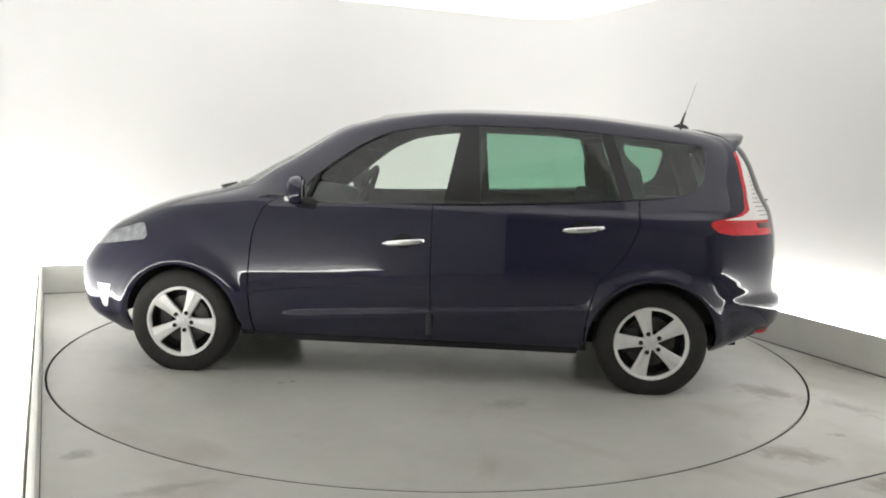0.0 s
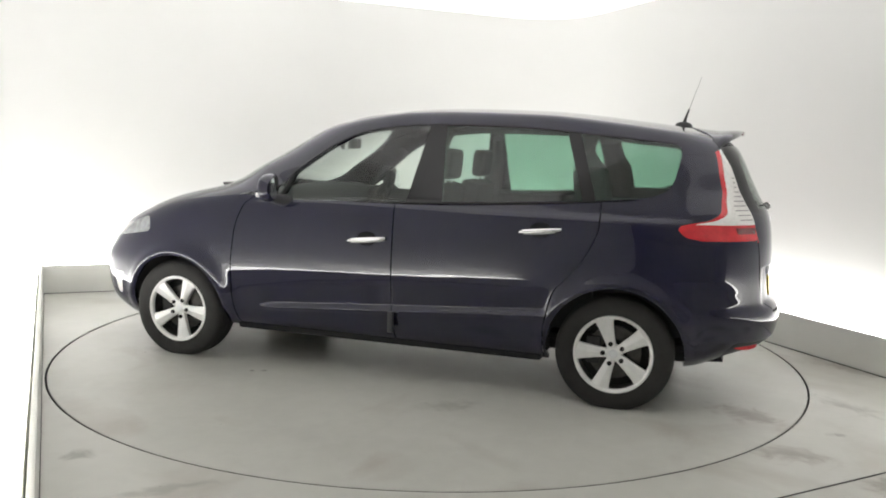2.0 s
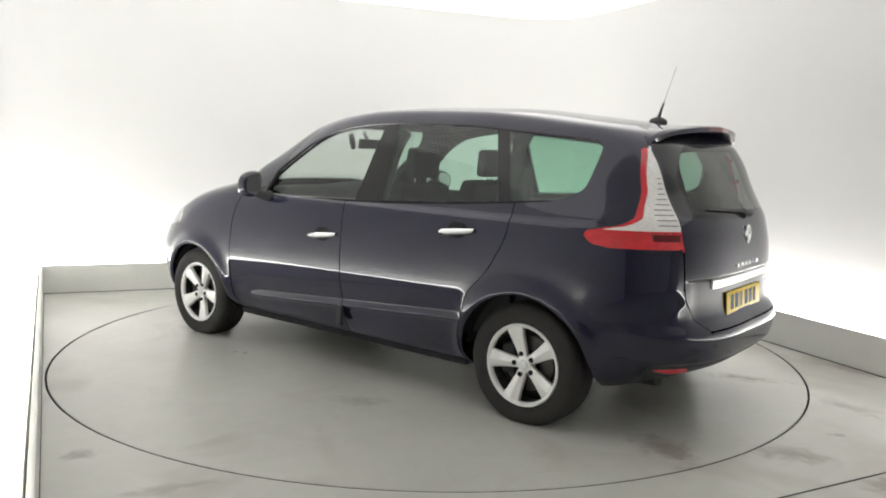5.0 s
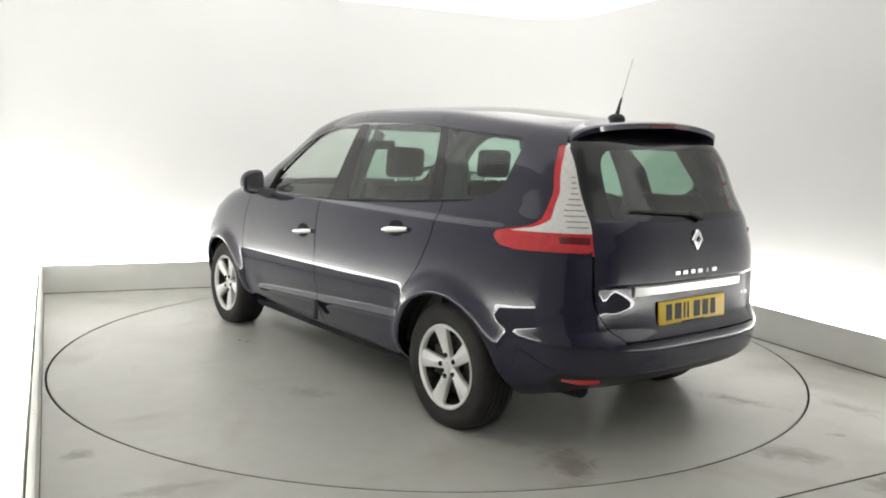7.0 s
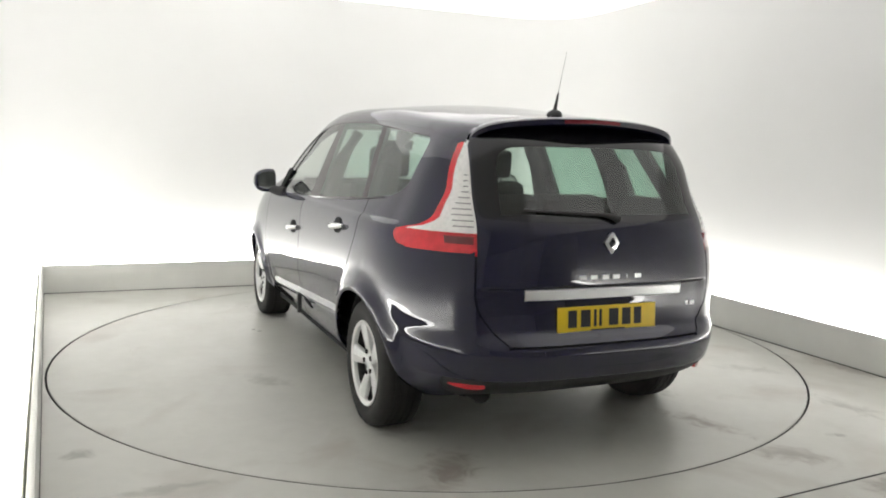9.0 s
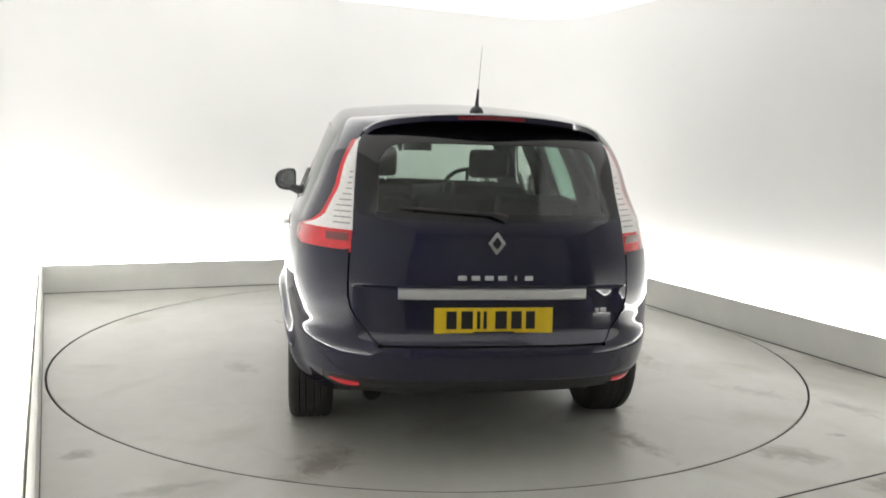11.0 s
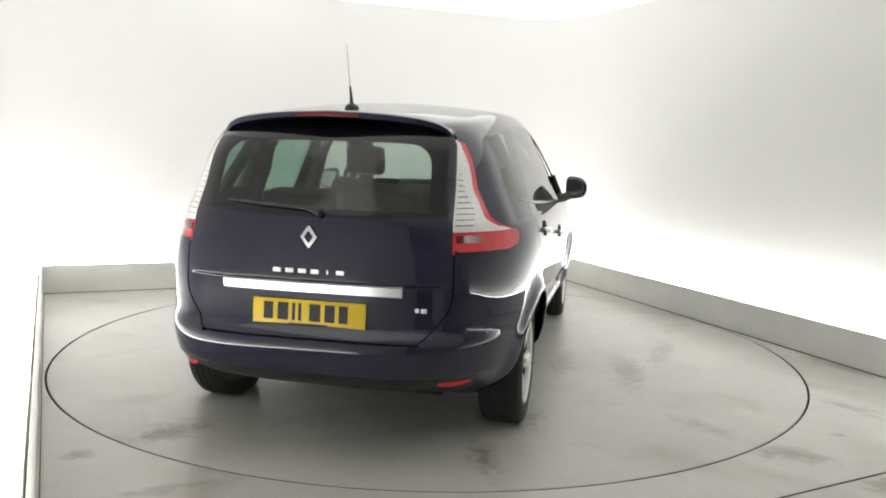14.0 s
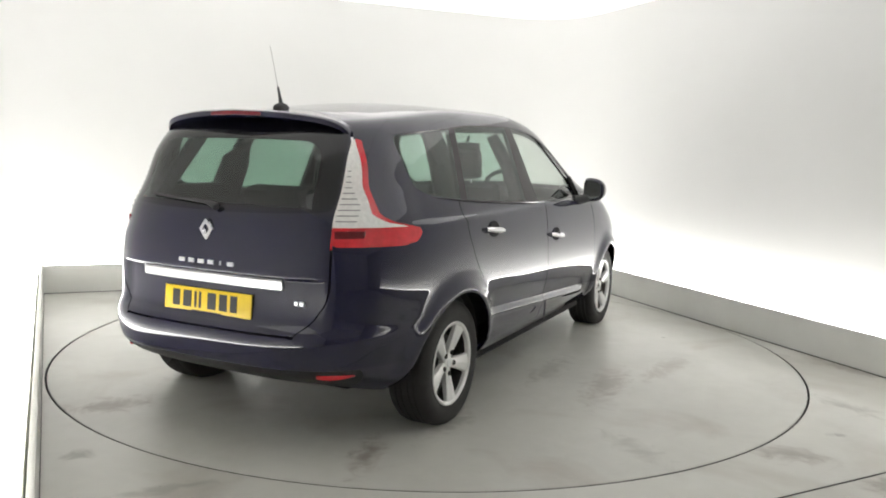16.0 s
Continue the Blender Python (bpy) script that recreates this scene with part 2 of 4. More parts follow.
def build_room():
    # floor with the round well of the turntable
    bm = bmesh.new()
    rings = []
    for rad, z in ((DISC_R + 0.011, -0.004), (DISC_R + 0.011, 0.0), (3.4, 0.0), (12.0, 0.0)):
        rings.append([bm.verts.new((DISC_C.x + rad * math.cos(a), DISC_C.y + rad * math.sin(a), z)) for a in (2 * math.pi * k / 192 for k in range(192))])
    for a, b in zip(rings, rings[1:]):
        for k in range(192):
            bm.faces.new((a[k], a[(k + 1) % 192], b[(k + 1) % 192], b[k]))
    structure("floor", bm, FLOOR, "scuffed pale grey painted concrete floor with brown stains", 30)
    bm = bmesh.new()
    lathe(bm, [(0.01, -0.118), (DISC_R + 0.012, -0.118), (DISC_R + 0.012, -0.004)], 160, axis="z")
    bmesh.ops.translate(bm, vec=(DISC_C.x, DISC_C.y, 0), verts=bm.verts)
    structure("pit_floor", bm, SEAM, "dark shallow pit around and below the turntable")
    # kerb, one run a side
    for i in range(3):
        seg = CORNERS[i:i + 2]
        d = (seg[1] - seg[0]).normalized()
        nrm = Vector((-d.y, d.x))
        a, b = offset_path(CORNERS, 0.0), offset_path(CORNERS, KERB_T)
        bm = bmesh.new()
        prism(bm, [a[i], a[i + 1]], [b[i], b[i + 1]], 0.0, KERB_H)
        es = [e for e in bm.edges if all(abs(v.co.z - KERB_H) < 1e-4 for v in e.verts) and abs((e.verts[1].co - e.verts[0].co).xy.normalized().dot(d)) > 0.99]
        bmesh.ops.bevel(bm, geom=es, offset=0.006, segments=2, affect="EDGES")
        structure("kerb_%d" % (i + 1), bm, KERB, "low pale grey painted upstand along the bay wall", category="kerb")
        bm = bmesh.new()
        wide = 0.004 if i == 0 else 0.012
        prism(bm, [a[i] - nrm * wide, a[i + 1] - nrm * wide], [a[i] - nrm * 0.001, a[i + 1] - nrm * 0.001], -0.002, 0.004)
        structure("joint_%d" % (i + 1), bm, SEAM, "dark dirty joint between floor and upstand", category="joint")
        # light strip lying in the trough behind the kerb
        c, e = offset_path(CORNERS, KERB_T + 0.02), offset_path(CORNERS, WALL_OFF - 0.006)
        bm = bmesh.new()
        prism(bm, [c[i], c[i + 1]], [e[i], e[i + 1]], 0.205, 0.240)
        strip = finish(bm, "light_strip", GLOW, None, "glowing white strip")
        bm = bmesh.new()
        prism(bm, [c[i], c[i + 1]], [e[i], e[i + 1]], 0.0, 0.203)
        ob = finish(bm, "cove_light", KERB)
        strip.parent = ob
        tagged(ob, "glowing white light strip hidden behind the upstand", "light", group="cove lights")
    # a saw-cut joint across the floor
    bm = bmesh.new()
    a, d = Vector((1.46, -2.38)), (Vector((2.04, -2.10)) - Vector((1.46, -2.38))).normalized()
    n = Vector((-d.y, d.x)) * 0.004
    prism(bm, [a - d * 0.1 - n, a + d * 2.4 - n], [a - d * 0.1 + n, a + d * 2.4 + n], -0.003, 0.002)
    structure("floor_joint", bm, SEAM, "thin dark joint cut across the painted floor", category="joint")
    # the wrap-round wall, with swept corners
    inner, outer = rounded(offset_path(WALL_RUN, WALL_OFF), 0.8), rounded(offset_path(WALL_RUN, WALL_OFF + 0.1), 0.8)
    bm = bmesh.new()
    prism(bm, inner, outer, 0.0, CEIL)
    structure("wall_bay", bm, WALL, "smooth white studio wall with a swept rounded corner", 40, category="wall")
    # plain unseen walls added behind the camera, pale so the car's paint reflects them
    back = [offset_path(WALL_RUN, WALL_OFF)[3], Vector((5.6, -8.2)), Vector((-1.2, -9.0)), offset_path(WALL_RUN, WALL_OFF)[0]]
    bm = bmesh.new()
    prism(bm, back, offset_path(back, 0.1), 0.0, CEIL)
    structure("wall_back", bm, DIM, "plain off-white unseen wall added behind the camera for reflections", 40, category="wall")
    bm = bmesh.new()
    box(bm, -6.5, 8.0, -10.0, 6.0, CEIL, CEIL + 0.1)
    structure("ceiling", bm, CEILING, "plain white ceiling over the photo bay", 0)
    # luminous ceiling: light boxes butted together over the bay, the nearer rows assumed
    u = (CORNERS[2] - CORNERS[1]).normalized()
    w = Vector((u.y, -u.x))
    ang = math.degrees(math.atan2(u.y, u.x))
    for i in range(4):
        # j 3 and 4 are unseen rows, added to light the near wall and floor
        for j in range(5 if i < 2 else 4):
            c = CORNERS[2] - u * (0.30 + 1.42 * i) + w * (0.30 + 1.42 * j)
            bm = bmesh.new()
            box(bm, -0.69, 0.69, -0.69, 0.69, -0.05, 0.0)
            sheet = finish(bm, "diffuser", PANEL, None, "", 0)
            bm = bmesh.new()
            for x0, x1, y0, y1 in ((-0.71, 0.71, -0.71, -0.69), (-0.71, 0.71, 0.69, 0.71), (-0.71, -0.69, -0.69, 0.69), (0.69, 0.71, -0.69, 0.69)):
                box(bm, x0, x1, y0, y1, -0.052, 0.0)
            lamp = empty("ceiling_light", pose(c.x, c.y, CEIL - 0.004, 0, 0, ang))
            sheet.parent = lamp
            part("frame", bm, CEILING, lamp)
            tagged(lamp, "square white glowing light box under the ceiling, nearer rows unseen and added as fill", "ceiling light", group="ceiling lights")


build_room()


def build_turntable():
    bm = bmesh.new()
    prof = [(0.0, 0.0), (0.6, 0.0), (1.2, 0.0), (1.8, 0.0), (2.3, 0.0), (DISC_R - 0.004, 0.0), (DISC_R, -0.004), (DISC_R, -0.05), (0.0, -0.05)]
    lathe(bm, [(max(r, 0.001), h) for r, h in prof], 160, axis="z")
    ob = finish(bm, "turntable", DISC, None, "", 30)
    ob.matrix_world = pose(DISC_C.x, DISC_C.y, 0)
    bm = bmesh.new()
    lathe(bm, [(DISC_R, -0.002), (DISC_R + 0.003, -0.004), (DISC_R + 0.003, -0.05), (DISC_R, -0.05)], 160, axis="z", closed=True)
    part("edge_band", bm, SEAM, ob, "dark steel edge band")
    return tagged(ob, "round pale grey turntable plate flush with the floor", "turntable")


turntable = build_turntable()


# ---------------------------------------------------------------- the car: x forwards, y to its left, z up, from the middle of the wheelbase
WHEEL_X, HUB_Z, TYRE_R = 1.385, 0.300, 0.318
BELT = 1.06
lower_side = curve([(0.15, 0.785), (0.22, 0.834), (0.28, 0.858), (0.36, 0.879), (0.46, 0.898), (0.56, 0.9115), (0.60, 0.9155), (0.64, 0.9178), (0.68, 0.918)])
upper_side = curve([(0.68, 0.918), (0.72, 0.917), (0.80, 0.913), (0.90, 0.905), (1.0, 0.891), (1.06, 0.874), (1.12, 0.850), (1.20, 0.818), (1.31, 0.774), (1.42, 0.726), (1.49, 0.688),
                    (1.525, 0.657), (1.55, 0.620), (1.56, 0.585)])


def half_width(h):
    return lower_side(h) if h < 0.68 else upper_side(h)


front_end = curve([(0.15, 2.06), (0.22, 2.15), (0.30, 2.19), (0.45, 2.205), (0.58, 2.195), (0.69, 2.13), (0.84, 1.985), (0.924, 1.825), (1.014, 1.60), (1.06, 1.43), (1.10, 1.255), (1.15, 1.125),
                   (1.24, 0.97), (1.33, 0.81), (1.435, 0.64), (1.507, 0.51), (1.56, 0.32)])
rear_end = curve([(0.15, 2.05), (0.22, 2.13), (0.28, 2.18), (0.36, 2.218), (0.44, 2.243), (0.50, 2.250), (0.535, 2.243), (0.56, 2.226), (0.59, 2.206), (0.62, 2.198), (0.68, 2.190), (0.76, 2.187), (0.80, 2.186), (0.86, 2.184),
                  (0.95, 2.178), (1.02, 2.167), (1.06, 2.155), (1.15, 2.115), (1.30, 2.052), (1.42, 2.005), (1.50, 1.965), (1.56, 1.90)])
front_hub = curve([(0.15, 0.6), (0.95, 0.6), (1.24, -0.3), (1.56, -0.3)])
front_pow = curve([(0.15, 4.4), (0.95, 4.4), (1.10, 4.6), (1.24, 5.6), (1.56, 5.0)])
rear_pow = curve([(0.15, 3.6), (0.5, 3.65), (0.75, 3.8), (0.9, 3.7), (1.0, 3.5), (1.2, 3.75), (1.43, 4.5), (1.56, 4.5)])
roof_line = curve([(-2.1, 1.45), (-1.855, 1.480), (-1.52, 1.522), (-0.857, 1.586), (-0.354, 1.595), (-0.116, 1.588), (0.157, 1.562), (0.4, 1.547), (0.9, 1.542)])
REAR_HUB = -0.9
lower_edge = curve([(2.25, 0.225), (2.05, 0.22), (1.76, 0.185), (1.0, 0.225), (-1.0, 0.222), (-1.75, 0.235), (-2.0, 0.285), (-2.2, 0.300)])


def crease_z(x):
    return 0.370 + 0.0655 * (0.757 - x)


shoulder_z = curve([(0.95, 1.0), (0.3, 1.035), (-0.3, 1.030), (-1.0, 1.022), (-1.4, 1.018), (-1.75, 1.015)])


def smooth01(t):
    t = min(1.0, max(0.0, t))
    return t * t * (3 - 2 * t)


def ring(h, n):
    """Half an outline of the body at nominal height h, from the nose to the tail, evenly spaced."""
    b, pts = half_width(h), []
    for c, e, p, sgn in ((front_hub(h), front_end(h), front_pow(h), 1), (REAR_HUB, -rear_end(h), rear_pow(h), -1)):
        side = []
        for k in range(241):
            a = math.pi / 2 * k / 240
            side.append((c + (e - c) * math.cos(a) ** (2 / p), b * math.sin(a) ** (2 / p)))
        pts += side if sgn > 0 else side[::-1]
    pts = np.array(pts)
    d = np.concatenate([[0], np.cumsum(np.hypot(*np.diff(pts, axis=0).T))])
    s = np.linspace(0, d[-1], n)
    return np.stack([np.interp(s, d, pts[:, 0]), np.interp(s, d, pts[:, 1])], 1)


def body_point(x, y, h):
    low = lower_edge(x)
    z = low + (h - 0.15) / 0.25 * (0.40 - low) if h < 0.40 else h if h <= BELT else BELT + (h - BELT) / 0.5 * (roof_line(x) - BELT)
    side = smooth01((y - 0.55) / 0.2)
    if h < 0.95:
        for wx in (WHEEL_X, -WHEEL_X):          # flared wheel arches
            r = math.hypot(x - wx, z - HUB_Z)
            y += side * 0.031 * math.exp(-((r - 0.378) / (0.036 if r < 0.378 else 0.052)) ** 2) * smooth01((z - 0.2) / 0.15)
        w = smooth01((x + 1.02) / 0.06) * smooth01((0.82 - x) / 0.15)   # pressed line low on the doors
        dz = z - crease_z(x)
        y += side * w * (0.013 * math.exp(-(dz / 0.016) ** 2) - 0.010 * smooth01((dz - 0.0) / 0.03) * smooth01((0.14 - dz) / 0.10))
    if z > 0.9:                                  # shoulder line under the windows
        w = smooth01((x + 1.80) / 0.2) * smooth01((0.95 - x) / 0.3) * side
        y -= w * 0.019 * smooth01((z - shoulder_z(x)) / 0.030)
    if x < -1.95 and abs(y) < 0.9:               # recess for the number plate
        w = smooth01((0.615 - y) / 0.085) * smooth01((z - 0.562) / 0.038) * smooth01((0.794 - z) / 0.014)
        x += 0.020 * w
    return Vector((x, y, z))


NS, HS = 250, sorted([0.15 + 0.025 * k for k in range(36)] + [0.3125 + 0.025 * k for k in range(17)] + [0.7625, 0.780, 0.785, 0.790, 0.795] + [0.9625, 0.9875, 1.0125, 1.0375, 1.045, 1.06, 1.08]) + [1.105 + 0.025 * k for k in range(17)] + [1.52, 1.533, 1.543, 1.551, 1.556, 1.56]


def body_half():
    bm = bmesh.new()
    rows = []
    for h in HS:
        rows.append([bm.verts.new(body_point(x, y, h)) for x, y in ring(h, NS)])
    top = [v.co.copy() for v in rows[-1]]
    for k in (0.04, 0.1, 0.2, 0.35, 0.5, 0.65, 0.8, 0.92, 1.0):     # roof skin, crowned
        line = []
        for p in top:
            cx = min(0.25, max(-1.7, p.x))
            line.append(bm.verts.new((p.x + (cx - p.x) * k, p.y * (1 - k), p.z + 0.042 * (1 - (1 - k) ** 2))))
        rows.append(line)
    for a, b in zip(rows, rows[1:]):
        for i in range(NS - 1):
            try:
                bm.faces.new((a[i], a[i + 1], b[i + 1], b[i]))
            except ValueError:
                pass
    bmesh.ops.remove_doubles(bm, verts=bm.verts, dist=0.0004)
    bmesh.ops.dissolve_degenerate(bm, edges=bm.edges, dist=0.0002)
    bm.normal_update()
    return bm


def cut(bm, fn, where=None):
    """Split the mesh along fn(co) = 0."""
    val = {}
    for v in bm.verts:
        if where is None or where(v.co):
            q = fn(v.co)
            val[v] = 0.0 if abs(q) < 0.0006 else q
    for e in list(bm.edges):
        a, b = e.verts
        if a in val and b in val and val[a] * val[b] < 0:
            _, nv = bmesh.utils.edge_split(e, a, val[a] / (val[a] - val[b]))
            val[nv] = 0.0
    for f in list(bm.faces):
        vs = list(f.verts)
        q = [val.get(v) for v in vs]
        if None in q or min(q) >= 0 or max(q) <= 0:
            continue
        zero = [v for v, w in zip(vs, q) if w == 0.0]
        if len(zero) >= 2:
            for i in range(len(zero)):
                for j in range(i + 1, len(zero)):
                    a, b = vs.index(zero[i]), vs.index(zero[j])
                    if abs(a - b) not in (1, len(vs) - 1) and f.is_valid:
                        try:
                            bmesh.utils.face_split(f, zero[i], zero[j])
                        except ValueError:
                            pass
                        break
                else:
                    continue
                break


# lines of the side windows, doors, lamps and tailgate
belt_line = curve([(0.75, 1.068), (0.575, 1.042), (-0.12, 1.061), (-0.956, 1.10), (-1.489, 1.14), (-1.62, 1.152)])
glass_top = curve([(0.75, 1.070), (0.666, 1.128), (0.478, 1.284), (0.309, 1.396), (0.141, 1.462), (-0.161, 1.502), (-0.36, 1.508), (-0.854, 1.498), (-1.116, 1.476), (-1.663, 1.425)])
glass_back = curve([(1.10, -1.46), (1.147, -1.555), (1.20, -1.625), (1.30, -1.655), (1.434, -1.68), (1.5, -1.70)])
rear_gap = curve([(0.2, -1.0), (0.406, -1.005), (0.52, -1.025), (0.628, -1.057), (0.695, -1.115), (0.80, -1.20), (1.0, -1.278), (1.148, -1.276), (1.5, -1.20)])
lamp_front = curve([(0.93, -1.80), (0.945, -1.735), (0.965, -1.70), (0.992, -1.68), (1.006, -1.685), (1.022, -1.74), (1.041, -1.83), (1.083, -1.885), (1.17, -1.885), (1.27, -1.865), (1.37, -1.845), (1.41, -1.83)])
lamp_inner = curve([(0.9, 0.615), (0.94, 0.611), (1.025, 0.605), (1.2, 0.595), (1.38, 0.578), (1.42, 0.565)])
gate_edge = curve([(0.45, 0.38), (0.508, 0.44), (0.54, 0.485), (0.63, 0.57), (0.70, 0.612), (0.76, 0.622), (0.9, 0.619), (0.94, 0.614), (1.025, 0.608), (1.2, 0.597), (1.38, 0.580), (1.46, 0.54)])
screen_foot = curve([(0.0, 1.35), (0.45, 1.27), (0.72, 1.06)])


def corner(a, b, r):
    """Distance inside two edges that meet in a corner of radius r."""
    return r - math.hypot(r - a, r - b) if a < r and b < r else min(a, b)


def f_glass(p):
    back = p.x - glass_back(p.z)
    return min(corner(p.z - belt_line(p.x), back, 0.05), corner(glass_top(p.x) - p.z, back, 0.05))


def f_arch(p):
    return min(math.hypot(p.x - WHEEL_X, p.z - HUB_Z), math.hypot(p.x + WHEEL_X, p.z - HUB_Z) - 0.014) - 0.354


def f_rear_screen(p):
    return min(corner(lamp_inner(p.z) - 0.010 - p.y, p.z - 1.064 - 0.020 * (p.y / 0.6) ** 2, 0.03), 1.485 - 0.09 * (p.y / 0.6) ** 4 - p.z)


def f_border(p):
    """Inside the printed black border of the rear screen."""
    return min(corner(lamp_inner(p.z) - 0.10 - p.y, 1.395 - 0.03 * (p.y / 0.6) ** 4 - p.z, 0.08), p.z - 1.10)


def f_windscreen(p):
    edge = curve_pillar(p.z)
    return min(corner(edge - p.y, 1.515 - p.z, 0.13), p.z - 1.12 + 0.03 * (p.y / 0.7) ** 2)


curve_pillar = curve([(1.0, 0.77), (1.15, 0.72), (1.35, 0.635), (1.5, 0.56), (1.6, 0.52)])


def f_lamp(p):
    return min(lamp_front(p.z) - p.x, p.z - 0.935, 1.405 - p.z, p.y - lamp_inner(p.z))


def pillar_x(z, low, high):
    return low + (high - low) * (z - 1.07) / 0.42


PILLARS = [(-0.17, -0.25), (-0.385, -0.355), (-1.19, -1.055), (-1.262, -1.125)]
GAP = 0.0035
front_gap = curve([(0.2, 0.945), (0.5, 0.965), (0.8, 0.945), (1.0, 0.88), (1.06, 0.80), (1.09, 0.70)])
SIDE = lambda p: p.y > 0.5 and -1.75 < p.x < 1.2 and 0.14 < p.z < 1.2
GAPS = [(lambda p: p.x - front_gap(p.z), SIDE), (lambda p: p.x + 0.11, SIDE), (lambda p: p.x - rear_gap(p.z), SIDE)]
f_gate = lambda p: min(gate_edge(p.z) - p.y, p.z - 0.545)
in_tail = lambda p: p.x < -1.7
f_bonnet = lambda p: min(0.74 - p.y - 0.12 * max(0.0, p.x - 1.5) ** 2, p.z - 0.80, p.x - 1.0)
f_head = lambda p: min(p.x - 1.54 - (p.z - 0.72) * 0.5, p.z - 0.735 - (1.95 - p.x) * 0.16, 0.795 + (1.95 - p.x) * 0.30 - p.z, p.y - 0.42)
f_fog = lambda p: min(p.x - 1.86 - (0.47 - p.z) * 0.25, 1.95 - (0.47 - p.z) * 0.15 - p.x, p.z - 0.35, 0.50 - p.z, p.y - 0.60)
f_valance = lambda p: (0.235 + 0.160 * smooth01((-1.86 - p.x) / 0.16) if p.x < 0 else 0.20 + 0.10 * smooth01((p.x - 1.9) / 0.15)) - p.z


def region(p):
    """Which panel of the car a point of its skin belongs to; None: a gap."""
    if p.y > 0.4 and p.z < 0.8 and f_arch(p) < 0:
        return None
    if p.y > 0.5 and -1.8 < p.x < 0.9 and f_glass(p) > 0:
        xs = [pillar_x(p.z, *q) for q in PILLARS]
        return ("front_window" if p.x > xs[0] else "centre_pillar" if p.x > xs[1] else "rear_window" if p.x > xs[2] else "rear_pillar" if p.x > xs[3] else "quarter_window")
    if p.x < -1.6 and f_lamp(p) > 0:
        if p.z < 1.018:
            return "lamp_base"
        return "lamp_strip" if lamp_front(p.z) - p.x < 0.024 + 0.012 * smooth01((1.15 - p.z) / 0.1) else "lamp_lens"
    if in_tail(p) and p.z > 0.5:
        if f_rear_screen(p) > 0:
            return "rear_screen" if f_border(p) > 0 else "screen_border"
        g = f_gate(p)
        if abs(g) < 0.004 and p.z < 1.45:
            return None
        if g > 0 and p.z < 1.50:
            return "tailgate"
    if p.x > 0.3 and p.z > 1.05 and f_windscreen(p) > 0:
        return "windscreen"
    if p.x > 1.6 and f_head(p) > 0:
        return "headlamp"
    if p.x > 1.8 and f_fog(p) > 0:
        return "fog_lamp"
    if p.x > 1.0 and p.z > 0.78:
        g = f_bonnet(p)
        if abs(g) < 0.003:
            return None
        if g > 0:
            return "bonnet"
    if SIDE(p) and p.z < belt_line(p.x):
        d = [fn(p) for fn, _ in GAPS]
        if p.z > 0.225:
            if min(abs(q) for q in d) < GAP:
                return None
            if d[0] < 0 < d[1]:
                return "front_door"
            if d[1] < 0 < d[2]:
                return "rear_door"
        return "sill" if p.z < 0.225 else "body"
    if abs(p.x) > 1.6 and f_valance(p) > 0:
        return "rear_skirt" if p.x < 0 else "front_skirt"
    if p.x < -1.6 and p.z < 0.62:
        return "rear_bumper"
    if p.x > 1.70 and p.z < 0.66:
        return "front_bumper"
    if p.x > 0.7 and p.z < 1.08 and p.y > 0.3:
        return "front_wing"
    return "body"


def car_skin():
    bm = body_half()
    cut(bm, f_arch, lambda p: p.y > 0.4 and p.z < 0.8)
    cut(bm, f_glass, lambda p: p.y > 0.5 and -1.8 < p.x < 0.9 and p.z > 1.0)
    for q in PILLARS:
        cut(bm, lambda p: p.x - pillar_x(p.z, *q), lambda p: p.y > 0.5 and -1.8 < p.x < 0.9 and p.z > 1.0)
    tail = lambda p: p.x < -1.6 and p.z > 0.85
    cut(bm, f_lamp, tail)
    cut(bm, lambda p: p.z - 1.018, tail)
    cut(bm, lambda p: lamp_front(p.z) - p.x - 0.024 - 0.012 * smooth01((1.15 - p.z) / 0.1), tail)
    cut(bm, f_rear_screen, lambda p: p.x < -1.7 and p.z > 1.0)
    cut(bm, f_border, lambda p: p.x < -1.7 and p.z > 1.0)
    for off in (-0.004, 0.004):
        cut(bm, lambda p: f_gate(p) - off, lambda p: p.x < -1.7 and p.z > 0.45)
    cut(bm, f_windscreen, lambda p: p.x > 0.3 and p.z > 1.0)
    cut(bm, f_head, lambda p: p.x > 1.5 and p.z < 1.0)
    cut(bm, f_fog, lambda p: p.x > 1.8 and p.z < 0.6)
    for off in (-0.003, 0.003):
        cut(bm, lambda p: f_bonnet(p) - off, lambda p: p.x > 0.9 and p.z > 0.7)
    for fn, where in GAPS:
        for off in (-GAP, GAP):
            cut(bm, lambda p: fn(p) - off, where)
    cut(bm, lambda p: p.z - 0.225, SIDE)
    cut(bm, f_valance, lambda p: p.z < 0.6 and abs(p.x) > 1.5)
    cut(bm, lambda p: p.z - 0.62, lambda p: p.z < 0.7 and p.x < -1.6)
    cut(bm, lambda p: p.z - 0.66, lambda p: p.z < 0.75 and p.x > 1.6)
    cut(bm, lambda p: p.x - 1.70, lambda p: p.z < 0.75 and p.x > 1.5)
    return bm


